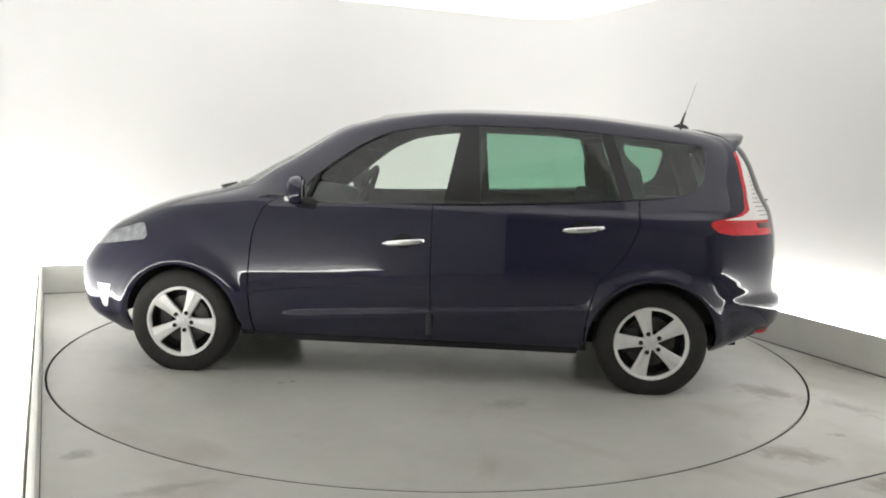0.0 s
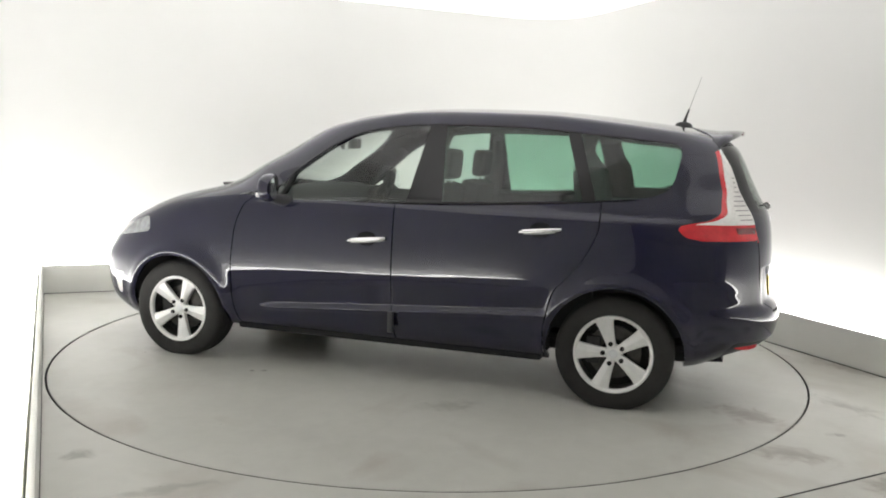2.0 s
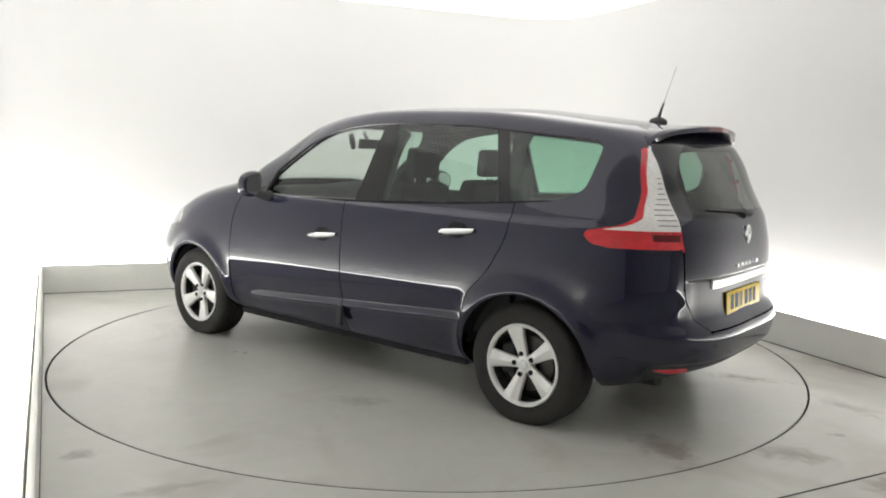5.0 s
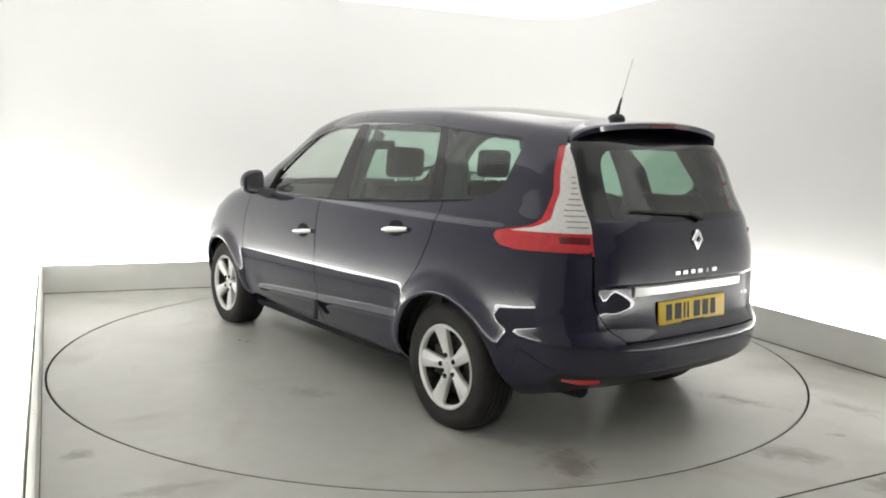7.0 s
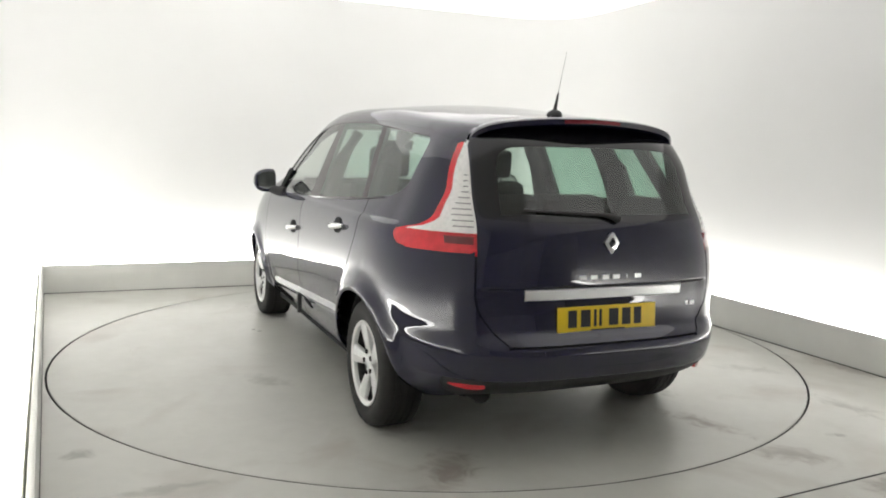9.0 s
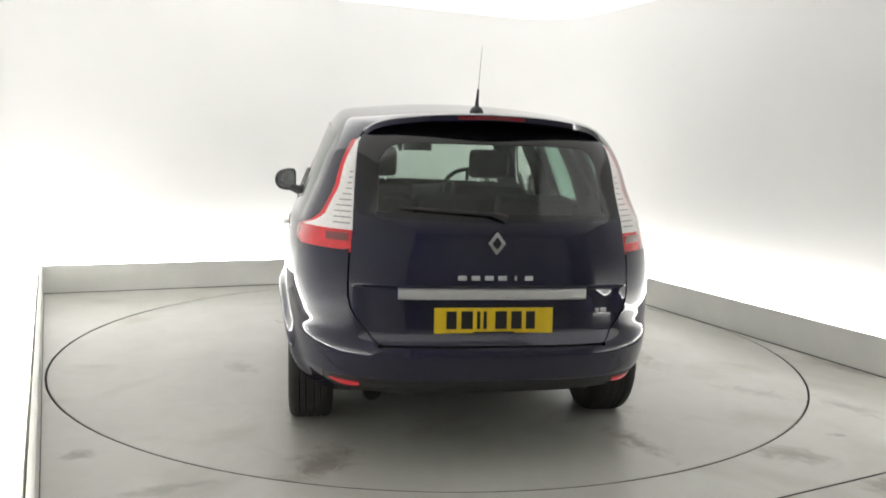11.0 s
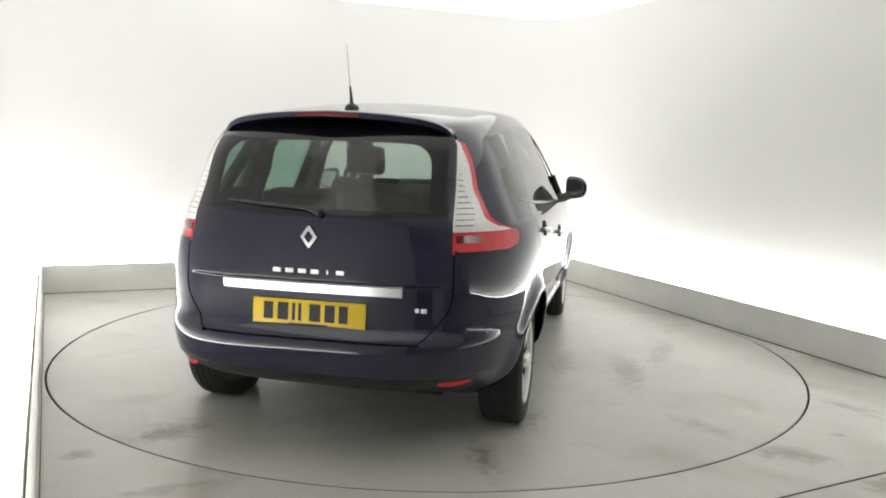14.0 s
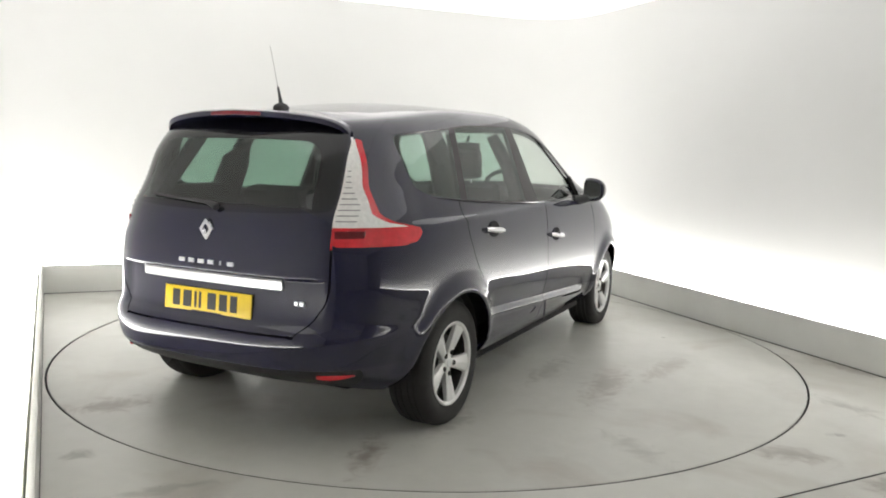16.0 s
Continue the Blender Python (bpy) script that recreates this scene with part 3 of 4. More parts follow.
def build_panels(bm, car):
    """Lift the skin apart into panels with folded edges, on both sides of the car."""
    normals = {}
    for v in bm.verts:
        n = v.normal.copy()
        if v.co.y < 1e-4:
            n.y = 0
        normals[v] = n.normalized()
    groups = {}
    for f in bm.faces:
        r = region(f.calc_center_median())
        if r:
            groups.setdefault(r, []).append(f)
    whole = {"body", "tailgate", "rear_screen", "screen_border", "windscreen", "bonnet", "rear_skirt", "front_skirt", "rear_bumper", "front_bumper"}
    look_of = {"body": PAINT, "tailgate": PAINT, "rear_screen": REAR_GLASS, "screen_border": PIANO, "windscreen": CLEAR, "bonnet": PAINT, "rear_skirt": PLASTIC, "front_door": PAINT, "rear_door": PAINT,
               "sill": PLASTIC, "front_window": CLEAR, "rear_window": PRIVACY, "quarter_window": PRIVACY, "centre_pillar": PIANO, "rear_pillar": PIANO, "front_skirt": PLASTIC, "front_wing": PAINT, "rear_bumper": PAINT, "front_bumper": PAINT, "lamp_base": LAMP_RED, "lamp_strip": LAMP_RED,
               "lamp_lens": LAMP_WHITE, "headlamp": HEADLIGHT, "fog_lamp": LAMP_WHITE}
    words = {"screen_border": "black border of the rear windscreen", "rear_screen": "dark green-tinted rear windscreen", "windscreen": "clear front windscreen", "rear_skirt": "black plastic bumper skirt", "sill": "black plastic sill strip",
             "front_window": "clear side window", "rear_window": "green-tinted side window", "quarter_window": "green-tinted quarter window", "centre_pillar": "gloss black window pillar", "rear_pillar": "gloss black window pillar", "front_skirt": "black plastic front skirt",
             "lamp_base": "red tail lamp lens", "lamp_strip": "bright red tail lamp edge", "lamp_lens": "clear white tail lamp lens", "headlamp": "clear headlamp", "fog_lamp": "white fog lamp"}
    made = {}
    for name, faces in groups.items():
        for sides in (((1, -1),) if name in whole else ((1,), (-1,))):
            verts, polys, lnor = [], [], []
            for sg in sides:
                idx = {}
                for f in faces:
                    for v in f.verts:
                        if v not in idx:
                            idx[v] = len(verts)
                            verts.append((v.co.x, v.co.y * sg, v.co.z))
                own = set(faces)
                for f in faces:
                    vs = list(f.verts)
                    if sg < 0:
                        vs.reverse()
                    polys.append([idx[v] for v in vs])
                    lnor += [Vector((normals[v].x, normals[v].y * sg, normals[v].z)) for v in vs]
                depth = 0.006 if "window" in name or "screen" in name else 0.022
                inner = {}
                for f in faces:
                    for lp in f.loops:
                        e = lp.edge
                        if sum(1 for g in e.link_faces if g in own) != 1 or all(v.co.y < 1e-4 for v in e.verts):
                            continue
                        a, b = lp.vert, lp.link_loop_next.vert
                        q = []
                        for v in (b, a):
                            if v not in inner:
                                co = v.co - normals[v] * depth
                                inner[v] = (len(verts), len(verts) + 1)
                                verts.append((v.co.x, v.co.y * sg, v.co.z))
                                verts.append((co.x, co.y * sg, co.z))
                        q = [inner[b][0], inner[a][0], inner[a][1], inner[b][1]]
                        p0, p1, p2 = (Vector(verts[k]) for k in q[:3])
                        if sg < 0:
                            q.reverse()
                        n = (p1 - p0).cross(p2 - p0) * sg
                        n = n.normalized() if n.length > 1e-12 else Vector((0, 0, 1))
                        polys.append(q)
                        lnor += [n] * 4
            me = bpy.data.meshes.new(name)
            me.from_pydata(verts, [], polys)
            me.materials.append(look_of[name])
            me.shade_smooth()
            me.normals_split_custom_set([tuple(n) for n in lnor])
            ob = new(name, me)
            ob.parent = car
            if name in words:
                ob["label"] = words[name]
            made[name, sides[0]] = ob
            if "window" in name or name in ("rear_screen", "windscreen"):
                ob.visible_shadow = False
    for sg in (1, -1):           # tail lamp pieces hang on one lamp
        for sub in ("lamp_strip", "lamp_lens"):
            if (sub, sg) in made and ("lamp_base", sg) in made:
                made[sub, sg].parent = made["lamp_base", sg]
        made["lamp_base", sg].name = "tail_lamp"
    return made


car = empty("car")
skin = car_skin()
panels = build_panels(skin, car)
skin.free()
tagged(car, "dark navy blue people carrier with alloy wheels on a turntable", "car")


# ---------------------------------------------------------------- wheels
def build_wheel(x, side, turn):
    """A wheel as a rim with tyre, brake disc, cap and nuts; its outer face looks along +y, or -y for side -1."""
    bm = bmesh.new()
    lathe(bm, [(0.212, 0.085), (0.215, 0.096), (0.211, 0.104), (0.203, 0.103), (0.194, 0.096), (0.192, 0.078), (0.206, 0.07)], 64, closed=True)
    lathe(bm, [(0.001, 0.080), (0.030, 0.080), (0.040, 0.076), (0.046, 0.066), (0.050, 0.045), (0.001, 0.045)], 40)
    for k in range(5):
        a0 = radians(turn + 72 * k)
        rows = []
        for r, w, top, thick in ((0.010, 0.010, 0.079, 0.03), (0.035, 0.023, 0.081, 0.03), (0.075, 0.028, 0.084, 0.032), (0.11, 0.033, 0.089, 0.032), (0.15, 0.040, 0.094, 0.03), (0.180, 0.047, 0.097, 0.026), (0.202, 0.053, 0.098, 0.02)):
            ca, sa = -math.cos(a0), math.sin(a0)
            row = []
            for off, h in ((-w, top - thick), (-w, top - 0.010), (-w + 0.006, top - 0.005), (0.0, top + 0.001), (w - 0.006, top - 0.005), (w, top - 0.010), (w, top - thick)):
                rr = math.sqrt(max(r * r - off * off, 0.0)) if r > 0.19 else r
                row.append(bm.verts.new((rr * ca - off * sa, h, rr * sa + off * ca)))
            rows.append(row)
        for p, q in zip(rows, rows[1:]):
            for i in range(7):
                bm.faces.new((p[i], p[(i + 1) % 7], q[(i + 1) % 7], q[i]))
        bm.faces.new(rows[0])
        bm.faces.new(rows[-1][::-1])
    rim = finish(bm, "wheel", ALLOY, car, "silver five-spoke alloy wheel", 8)
    rim.matrix_basis = pose(x, side * 0.775, HUB_Z, 0, 0, 0 if side > 0 else 180)
    bm = bmesh.new()
    lathe(bm, [(0.2055, 0.074), (0.1965, 0.076), (0.193, 0.03), (0.195, -0.07), (0.215, -0.095), (0.220, -0.09), (0.204, -0.06)], 64, closed=True)
    part("rim_barrel", bm, STEEL, rim, "dusty dark rim barrel")
    bm = bmesh.new()
    prof = [(0.204, 0.088), (0.211, 0.097), (0.216, 0.101), (0.222, 0.100), (0.240, 0.106), (0.262, 0.109), (0.285, 0.106), (0.303, 0.098), (0.312, 0.086), (0.3155, 0.074)]
    for g in (0.050, 0.020, -0.020, -0.050):            # tread grooves
        prof += [(0.318, g + 0.010), (0.318, g + 0.004), (0.311, g + 0.003), (0.311, g - 0.003), (0.318, g - 0.004)]
    prof += [(0.3155, -0.074), (0.312, -0.086), (0.303, -0.098), (0.285, -0.106), (0.262, -0.109), (0.240, -0.106), (0.214, -0.095)]
    lathe(bm, prof, 72)
    for v in bm.verts:                                  # flattened where it bears on the ground
        if v.co.z < -HUB_Z:
            v.co.z = -HUB_Z
        elif v.co.z < -0.25:
            v.co.y *= 1 + 0.25 * (-0.25 - v.co.z)
    tyre = part("tyre", bm, RUBBER, rim, "worn black rubber tyre")
    bm = bmesh.new()
    lathe(bm, [(0.07, 0.03), (0.145, 0.03), (0.145, 0.008), (0.07, 0.008)], 48, closed=True)
    part("brake_disc", bm, STEEL, rim)
    bm = bmesh.new()
    box(bm, 0.075, 0.15, -0.02, 0.05, -0.07, 0.08, 0.008)
    part("brake_caliper", bm, PLASTIC, rim)
    bm = bmesh.new()
    lathe(bm, [(0.001, 0.0), (0.20, 0.0), (0.20, -0.01), (0.001, -0.01)], 32)
    part("back_plate", bm, LINER, rim)
    bm = bmesh.new()
    lathe(bm, [(0.001, 0.087), (0.018, 0.086), (0.024, 0.080)], 24)
    part("centre_cap", bm, SATIN, rim)
    for k in range(5):
        a = radians(turn + 72 * k)
        bm = bmesh.new()
        lathe(bm, [(0.001, 0.085), (0.010, 0.085), (0.0125, 0.0865), (0.0135, 0.075)], 12)
        nut = part("wheel_nut", bm, LINER, rim)
        nut.matrix_basis = pose(-0.056 * math.cos(a), 0.0, 0.056 * math.sin(a))
    return rim


for wx, sd, turn in ((WHEEL_X, 1, -7), (-WHEEL_X, 1, 35), (WHEEL_X, -1, 20), (-WHEEL_X, -1, 60)):
    build_wheel(wx, sd, turn)


def wheel_liner(x, side):
    """The dark inner arch over a wheel."""
    bm = bmesh.new()
    rows = []
    r = 0.364 if x > 0 else 0.377
    for k in range(25):
        a = radians(6 + 168 * k / 24)
        rows.append([bm.verts.new((x + r * math.cos(a), side * y, HUB_Z + 0.005 + r * math.sin(a))) for y in (0.845, 0.80, 0.55, 0.54)])
    for p, q in zip(rows, rows[1:]):
        for i in range(3):
            bm.faces.new((p[i], p[i + 1], q[i + 1], q[i]))
    for p, q in zip(rows, rows[1:]):
        c = bm.verts.new((x, side * 0.54, HUB_Z))
        bm.faces.new((p[3], q[3], c))
    bmesh.ops.remove_doubles(bm, verts=bm.verts, dist=0.0005)
    part("wheel_arch_liner", bm, LINER, car, "dark wheel arch liner")


for wx in (WHEEL_X, -WHEEL_X):
    for sd in (1, -1):
        wheel_liner(wx, sd)

bm = bmesh.new()
box(bm, -0.98, 0.98, -0.80, 0.80, 0.20, 0.30, 0.02)
box(bm, -1.80, 1.80, -0.53, 0.53, 0.21, 0.42, 0.02)
part("underbody", bm, LINER, car, "black underbody")
bm = bmesh.new()
tube(bm, [(-1.2, 0.42, 0.24), (-1.70, 0.47, 0.25), (-1.95, 0.50, 0.275)], 0.045, 12)
part("silencer", bm, LINER, car, "dull black exhaust silencer")


# ---------------------------------------------------------------- outer fittings
def skin_y(x, z):
    """Half-width of the body side near its middle."""
    b = half_width(z)
    if x < REAR_HUB:
        p = rear_pow(z)
        return b * max(0.0, 1 - ((REAR_HUB - x) / (rear_end(z) + REAR_HUB)) ** p) ** (1 / p)
    return b


def skin_x(y, z):
    """Where the tail stands at a height and a place across."""
    p, b = rear_pow(z), half_width(z)
    return REAR_HUB - (rear_end(z) + REAR_HUB) * max(0.0, 1 - (abs(y) / b) ** p) ** (1 / p)


def door_handle(door, side, x0, z0, x1, z1):
    """A bright grip bar over a dark finger cup."""
    ym = skin_y((x0 + x1) / 2, (z0 + z1) / 2)
    xm, zm = (x0 + x1) / 2, (z0 + z1) / 2
    bm = bmesh.new()
    n = 14
    rows = []
    for k in range(n + 1):
        t = k / n
        x, z = x0 + (x1 - x0) * t, z0 + (z1 - z0) * t
        out = 0.012 + 0.026 * math.sin(math.pi * min(1, max(0, t))) ** 0.45
        h = 0.009 + 0.006 * math.sin(math.pi * t) ** 0.5
        rows.append([bm.verts.new((x, side * (ym + out + dy), z + dz)) for dy, dz in ((-0.012, -h), (-0.003, -h * 1.05), (0.004, -h * 0.4), (0.004, h * 0.5), (-0.003, h), (-0.012, h))])
    for p, q in zip(rows, rows[1:]):
        for i in range(6):
            bm.faces.new((p[i], p[(i + 1) % 6], q[(i + 1) % 6], q[i]))
    bm.faces.new(rows[0])
    bm.faces.new(rows[-1][::-1])
    part("door_handle", bm, CHROME, door, "chrome door handle")
    bm = bmesh.new()
    lathe(bm, [(0.001, 0.0), (0.7, 0.0), (0.95, 0.003), (1.0, 0.006), (1.0, -0.004)], 28)
    for v in bm.verts:
        v.co = Vector((xm + v.co.x * 0.060, side * (skin_y(xm, zm + v.co.z * 0.042) + 0.003 + v.co.y * 0.4), zm + 0.006 + v.co.z * 0.042))
    part("finger_cup", bm, LINER, door, "dark recessed finger cup")


for sd in (1, -1):
    door_handle(panels["front_door", sd], sd, 0.168, 0.826, -0.073, 0.849)
    door_handle(panels["rear_door", sd], sd, -0.852, 0.936, -1.083, 0.958)


# black blocks added to stand for the dark notch where the rub strips end
for sd in (1, -1):
    bm = bmesh.new()
    box(bm, -0.125, -0.092, sd * 0.900 - 0.008, sd * 0.900 + 0.012 * sd + 0.004, 0.30, 0.425, 0.004)
    part("strip_notch", bm, PLASTIC, panels["front_door", sd], "black block standing for the dark notch between rub strip ends")


def wing_mirror(side):
    bm = bmesh.new()
    segs, rows = 24, []
    for t, sx, sz in ((0.0, 0.62, 0.62), (0.05, 0.86, 0.85), (0.12, 0.97, 0.97), (0.35, 1.0, 1.0), (0.6, 0.98, 0.95), (0.78, 0.90, 0.82), (0.90, 0.76, 0.64), (0.97, 0.56, 0.42), (1.0, 0.34, 0.22)):
        y = 0.905 + 0.155 * t
        row = []
        for k in range(segs):
            a = 2 * math.pi * k / segs
            c, s = math.cos(a), math.sin(a)
            ez = math.copysign(abs(s) ** 0.85, s)
            fore = 0.058 * sx * abs(c) ** 0.75 if c > 0 else -0.038 * min(1.0, abs(c) ** 0.75 / 0.75) * (0.6 + 0.4 * sx)
            row.append(bm.verts.new((0.665 - 0.02 * t + fore, side * y, 1.116 - 0.006 * t + 0.084 * sz * ez)))
        rows.append(row)
    for p, q in zip(rows, rows[1:]):
        for k in range(segs):
            bm.faces.new((p[k], p[(k + 1) % segs], q[(k + 1) % segs], q[k]))
    bm.faces.new(rows[0])
    bm.faces.new(rows[-1][::-1])
    shell = part("wing_mirror", bm, PAINT, car, "navy wing mirror housing")
    bm = bmesh.new()
    rows = []
    for t, sz in ((0.06, 0.46), (0.10, 0.62), (0.18, 0.74), (0.38, 0.78), (0.6, 0.72), (0.75, 0.58), (0.85, 0.38)):
        x, y, z = 0.625 - 0.02 * t, side * (0.905 + 0.155 * t), 1.116 - 0.006 * t
        rows.append([bm.verts.new((x + dx, y, z + 0.084 * sz * dz)) for dx, dz in ((0, -1), (0, 0), (0, 1), (0.008, 1), (0.008, -1))])
    for p, q in zip(rows, rows[1:]):
        for k in range(5):
            bm.faces.new((p[k], p[(k + 1) % 5], q[(k + 1) % 5], q[k]))
    bm.faces.new(rows[0])
    bm.faces.new(rows[-1][::-1])
    part("mirror_glass", bm, MIRROR, shell, "mirror glass")
    bm = bmesh.new()
    box(bm, 0.665, 0.716, 0.955, 1.030, 1.056, 1.086, 0.010)
    bmesh.ops.scale(bm, vec=(1, side, 1), verts=bm.verts)
    part("side_repeater", bm, LAMP_WHITE, shell, "clear turn signal lens")
    bm = bmesh.new()
    tube(bm, [(0.595, side * 0.855, 1.030), (0.62, side * 0.895, 1.040), (0.65, side * 0.945, 1.060)], [0.042, 0.034, 0.030], 12)
    part("mirror_arm", bm, PLASTIC, shell, "black plastic mirror arm")


for sd in (1, -1):
    wing_mirror(sd)


def sail_panel(side):
    """The slim upright that parts the small front pane from the door glass."""
    bm = bmesh.new()
    z0, z1 = 1.052, 1.20
    pts = [(0.628, z0), (0.570, z1)]
    tube(bm, [(x, side * (skin_y(x, z) - 0.014), z) for x, z in pts], 0.019, 8)
    part("quarter_post", bm, PIANO, car)


for sd in (1, -1):
    sail_panel(sd)


def belt_trim(side):
    """Black strip along the foot of the side glass."""
    bm = bmesh.new()
    pts = []
    for k in range(41):
        x = 0.66 - (0.66 + 1.47) * k / 40
        z = belt_line(x) - 0.004
        hz = z if z <= BELT else BELT + (z - BELT) * 0.5 / (roof_line(x) - BELT)
        pts.append((x, side * (skin_y(x, hz) - 0.014), z))
    tube(bm, pts, [0.007 * min(1.0, 0.15 + (40 - k) / 12) for k in range(41)], 8)
    part("belt_trim", bm, PIANO, car, "black window strip")


def top_trim(side):
    """Black rubber strip along the top of the side glass."""
    bm = bmesh.new()
    pts = []
    for k in range(41):
        x = 0.62 - (0.62 + 1.64) * k / 40
        z = glass_top(x) + 0.004
        h = BELT + (z - BELT) * 0.5 / (roof_line(x) - BELT)
        step = 0.019 * smooth01((x + 1.80) / 0.2) * smooth01((0.95 - x) / 0.3)
        pts.append((x, side * (skin_y(x, h) - step + 0.001), z))
    tube(bm, pts, 0.006, 8)
    part("window_rail", bm, PIANO, car, "black rubber window rail")


for sd in (1, -1):
    belt_trim(sd)
    top_trim(sd)


def skin_top(x, y):
    """Height of the roof or its shoulder over a point of the plan, near the tail."""
    def width(h):
        p, e = rear_pow(h), rear_end(h) + REAR_HUB
        q = max(0.0, REAR_HUB - x) / e
        return half_width(h) * max(0.0, 1 - q ** p) ** (1 / p) if q < 1 else 0.0
    y = abs(y)
    top = width(1.56)
    if top > y:
        return roof_line(x) + 0.042 * (1 - (y / top) ** 2)
    lo, hi = 1.1, 1.56
    for _ in range(24):
        m = (lo + hi) / 2
        lo, hi = (m, hi) if width(m) > y else (lo, m)
    return BELT + (lo - BELT) / 0.5 * (roof_line(x) - BELT)


def spoiler():
    bm = bmesh.new()
    lip_z = curve([(0.0, 1.528), (0.2, 1.522), (0.408, 1.502), (0.48, 1.486), (0.53, 1.462), (0.555, 1.43), (0.565, 1.405)])
    lip_x = curve([(0.0, -2.005), (0.3, -1.965), (0.48, -1.915), (0.54, -1.875), (0.565, -1.845)])
    rows = []
    for k in range(61):
        y = -0.565 + 1.13 * k / 60
        z, x = lip_z(abs(y)), lip_x(abs(y))
        fx = x + 0.03 + 0.27 * (1 - (abs(y) / 0.565) ** 2)
        fz = min(skin_top(fx, y) + 0.003, z + 0.035)
        mx = (fx + x) / 2
        mz = max(min(skin_top(mx, y) + 0.004, z + 0.02), z)
        rows.append([bm.verts.new(p) for p in ((fx, y, fz - 0.02), (fx, y, fz), (mx, y, mz), (x + 0.02, y, z + 0.003), (x, y, z - 0.005), (x + 0.004, y, z - 0.028), (x + 0.04, y, z - 0.036), (fx, y, fz - 0.05))])
    for p, q in zip(rows, rows[1:]):
        for i in range(8):
            bm.faces.new((p[i], p[(i + 1) % 8], q[(i + 1) % 8], q[i]))
    bm.faces.new(rows[0])
    bm.faces.new(rows[-1][::-1])
    sp = part("roof_spoiler", bm, PAINT, panels["tailgate", 1], "navy roof spoiler")
    bm = bmesh.new()
    rows = []
    for k in range(21):
        y = -0.15 + 0.30 * k / 20
        z, x = lip_z(abs(y)), lip_x(abs(y))
        rows.append([bm.verts.new(p) for p in ((x + 0.01, y, z - 0.007), (x - 0.0015, y, z - 0.008), (x - 0.001, y, z - 0.025), (x + 0.012, y, z - 0.027))])
    for p, q in zip(rows, rows[1:]):
        for i in range(4):
            bm.faces.new((p[i], p[(i + 1) % 4], q[(i + 1) % 4], q[i]))
    bm.faces.new(rows[0])
    bm.faces.new(rows[-1][::-1])
    part("brake_light", bm, LAMP_DARK, panels["tailgate", 1], "dark red high brake light")


spoiler()
gate = panels["tailgate", 1]

bm = bmesh.new()
rows = []
for k in range(25):
    y = -0.413 + 0.826 * k / 24
    x = skin_x(y, 0.78) + 0.022
    rows.append([bm.verts.new((x + dx, y, z)) for dx, z in ((0.03, 0.732), (0.0, 0.732), (-0.012, 0.738), (-0.014, 0.775), (-0.008, 0.783), (0.03, 0.785))])
for p, q in zip(rows, rows[1:]):
    for i in range(6):
        bm.faces.new((p[i], p[(i + 1) % 6], q[(i + 1) % 6], q[i]))
bm.faces.new(rows[0])
bm.faces.new(rows[-1][::-1])
part("tailgate_bar", bm, SATIN, gate, "satin chrome bar")

PLATE = pose(-2.179, 0.0, 0.647, 0, 4, 0)
bm = bmesh.new()
box(bm, -0.004, 0.004, -0.26, 0.26, -0.0555, 0.0555, 0.003)
plate = part("number_plate", bm, YELLOW, gate, "yellow rear number plate")
plate.matrix_basis = PLATE
for yy, ww in ((0.186, 0.044), (0.118, 0.050), (0.068, 0.014), (0.040, 0.014), (-0.030, 0.050), (-0.098, 0.046), (-0.160, 0.040)):
    bm = bmesh.new()
    box(bm, -0.0055, -0.0035, yy - ww / 2, yy + ww / 2, -0.036, 0.040)
    part("plate_mark", bm, INK, plate)
bm = bmesh.new()
box(bm, -0.0055, -0.0035, -0.09, 0.09, -0.0525, -0.0475)
part("plate_line", bm, INK, plate)

# badge: a plain bright lozenge frame
bm = bmesh.new()
bx = skin_x(0, 0.98)
ring4 = []
for s, d in ((1.0, 0.0), (0.93, -0.010), (0.50, -0.012), (0.38, 0.0)):
    ring4.append([bm.verts.new((bx + d - 0.001, 0.041 * s * cy, 0.980 + 0.050 * s * cz)) for cy, cz in ((1, 0), (0.12, 1), (-0.12, 1), (-1, 0), (-0.12, -1), (0.12, -1))])
for p, q in zip(ring4, ring4[1:]):
    for i in range(6):
        bm.faces.new((p[i], p[(i + 1) % 6], q[(i + 1) % 6], q[i]))
part("badge", bm, CHROME, gate, "chrome lozenge badge")
for k in range(6):
    y = 0.145 - 0.058 * k
    bm = bmesh.new()
    x = skin_x(y, 0.83)
    w = 0.018 if k != 4 else 0.004
    box(bm, x - 0.005, x + 0.002, y - w, y + w, 0.822, 0.841, 0.001, segs=1)
    part("name_bar", bm, SATIN, gate)
bm = bmesh.new()
x = skin_x(-0.49, 0.69) + 0.026
for y0, y1 in ((-0.484, -0.463), (-0.518, -0.492)):
    box(bm, x - 0.012, x, y0, y1, 0.672, 0.692, 0.002, segs=1)
part("model_mark", bm, SATIN, gate, "small chrome mark")


def on_glass(y, z, out):
    return (skin_x(y, BELT + (z - BELT) * 0.5 / (roof_line(-2.0) - BELT)) - out, y, z)


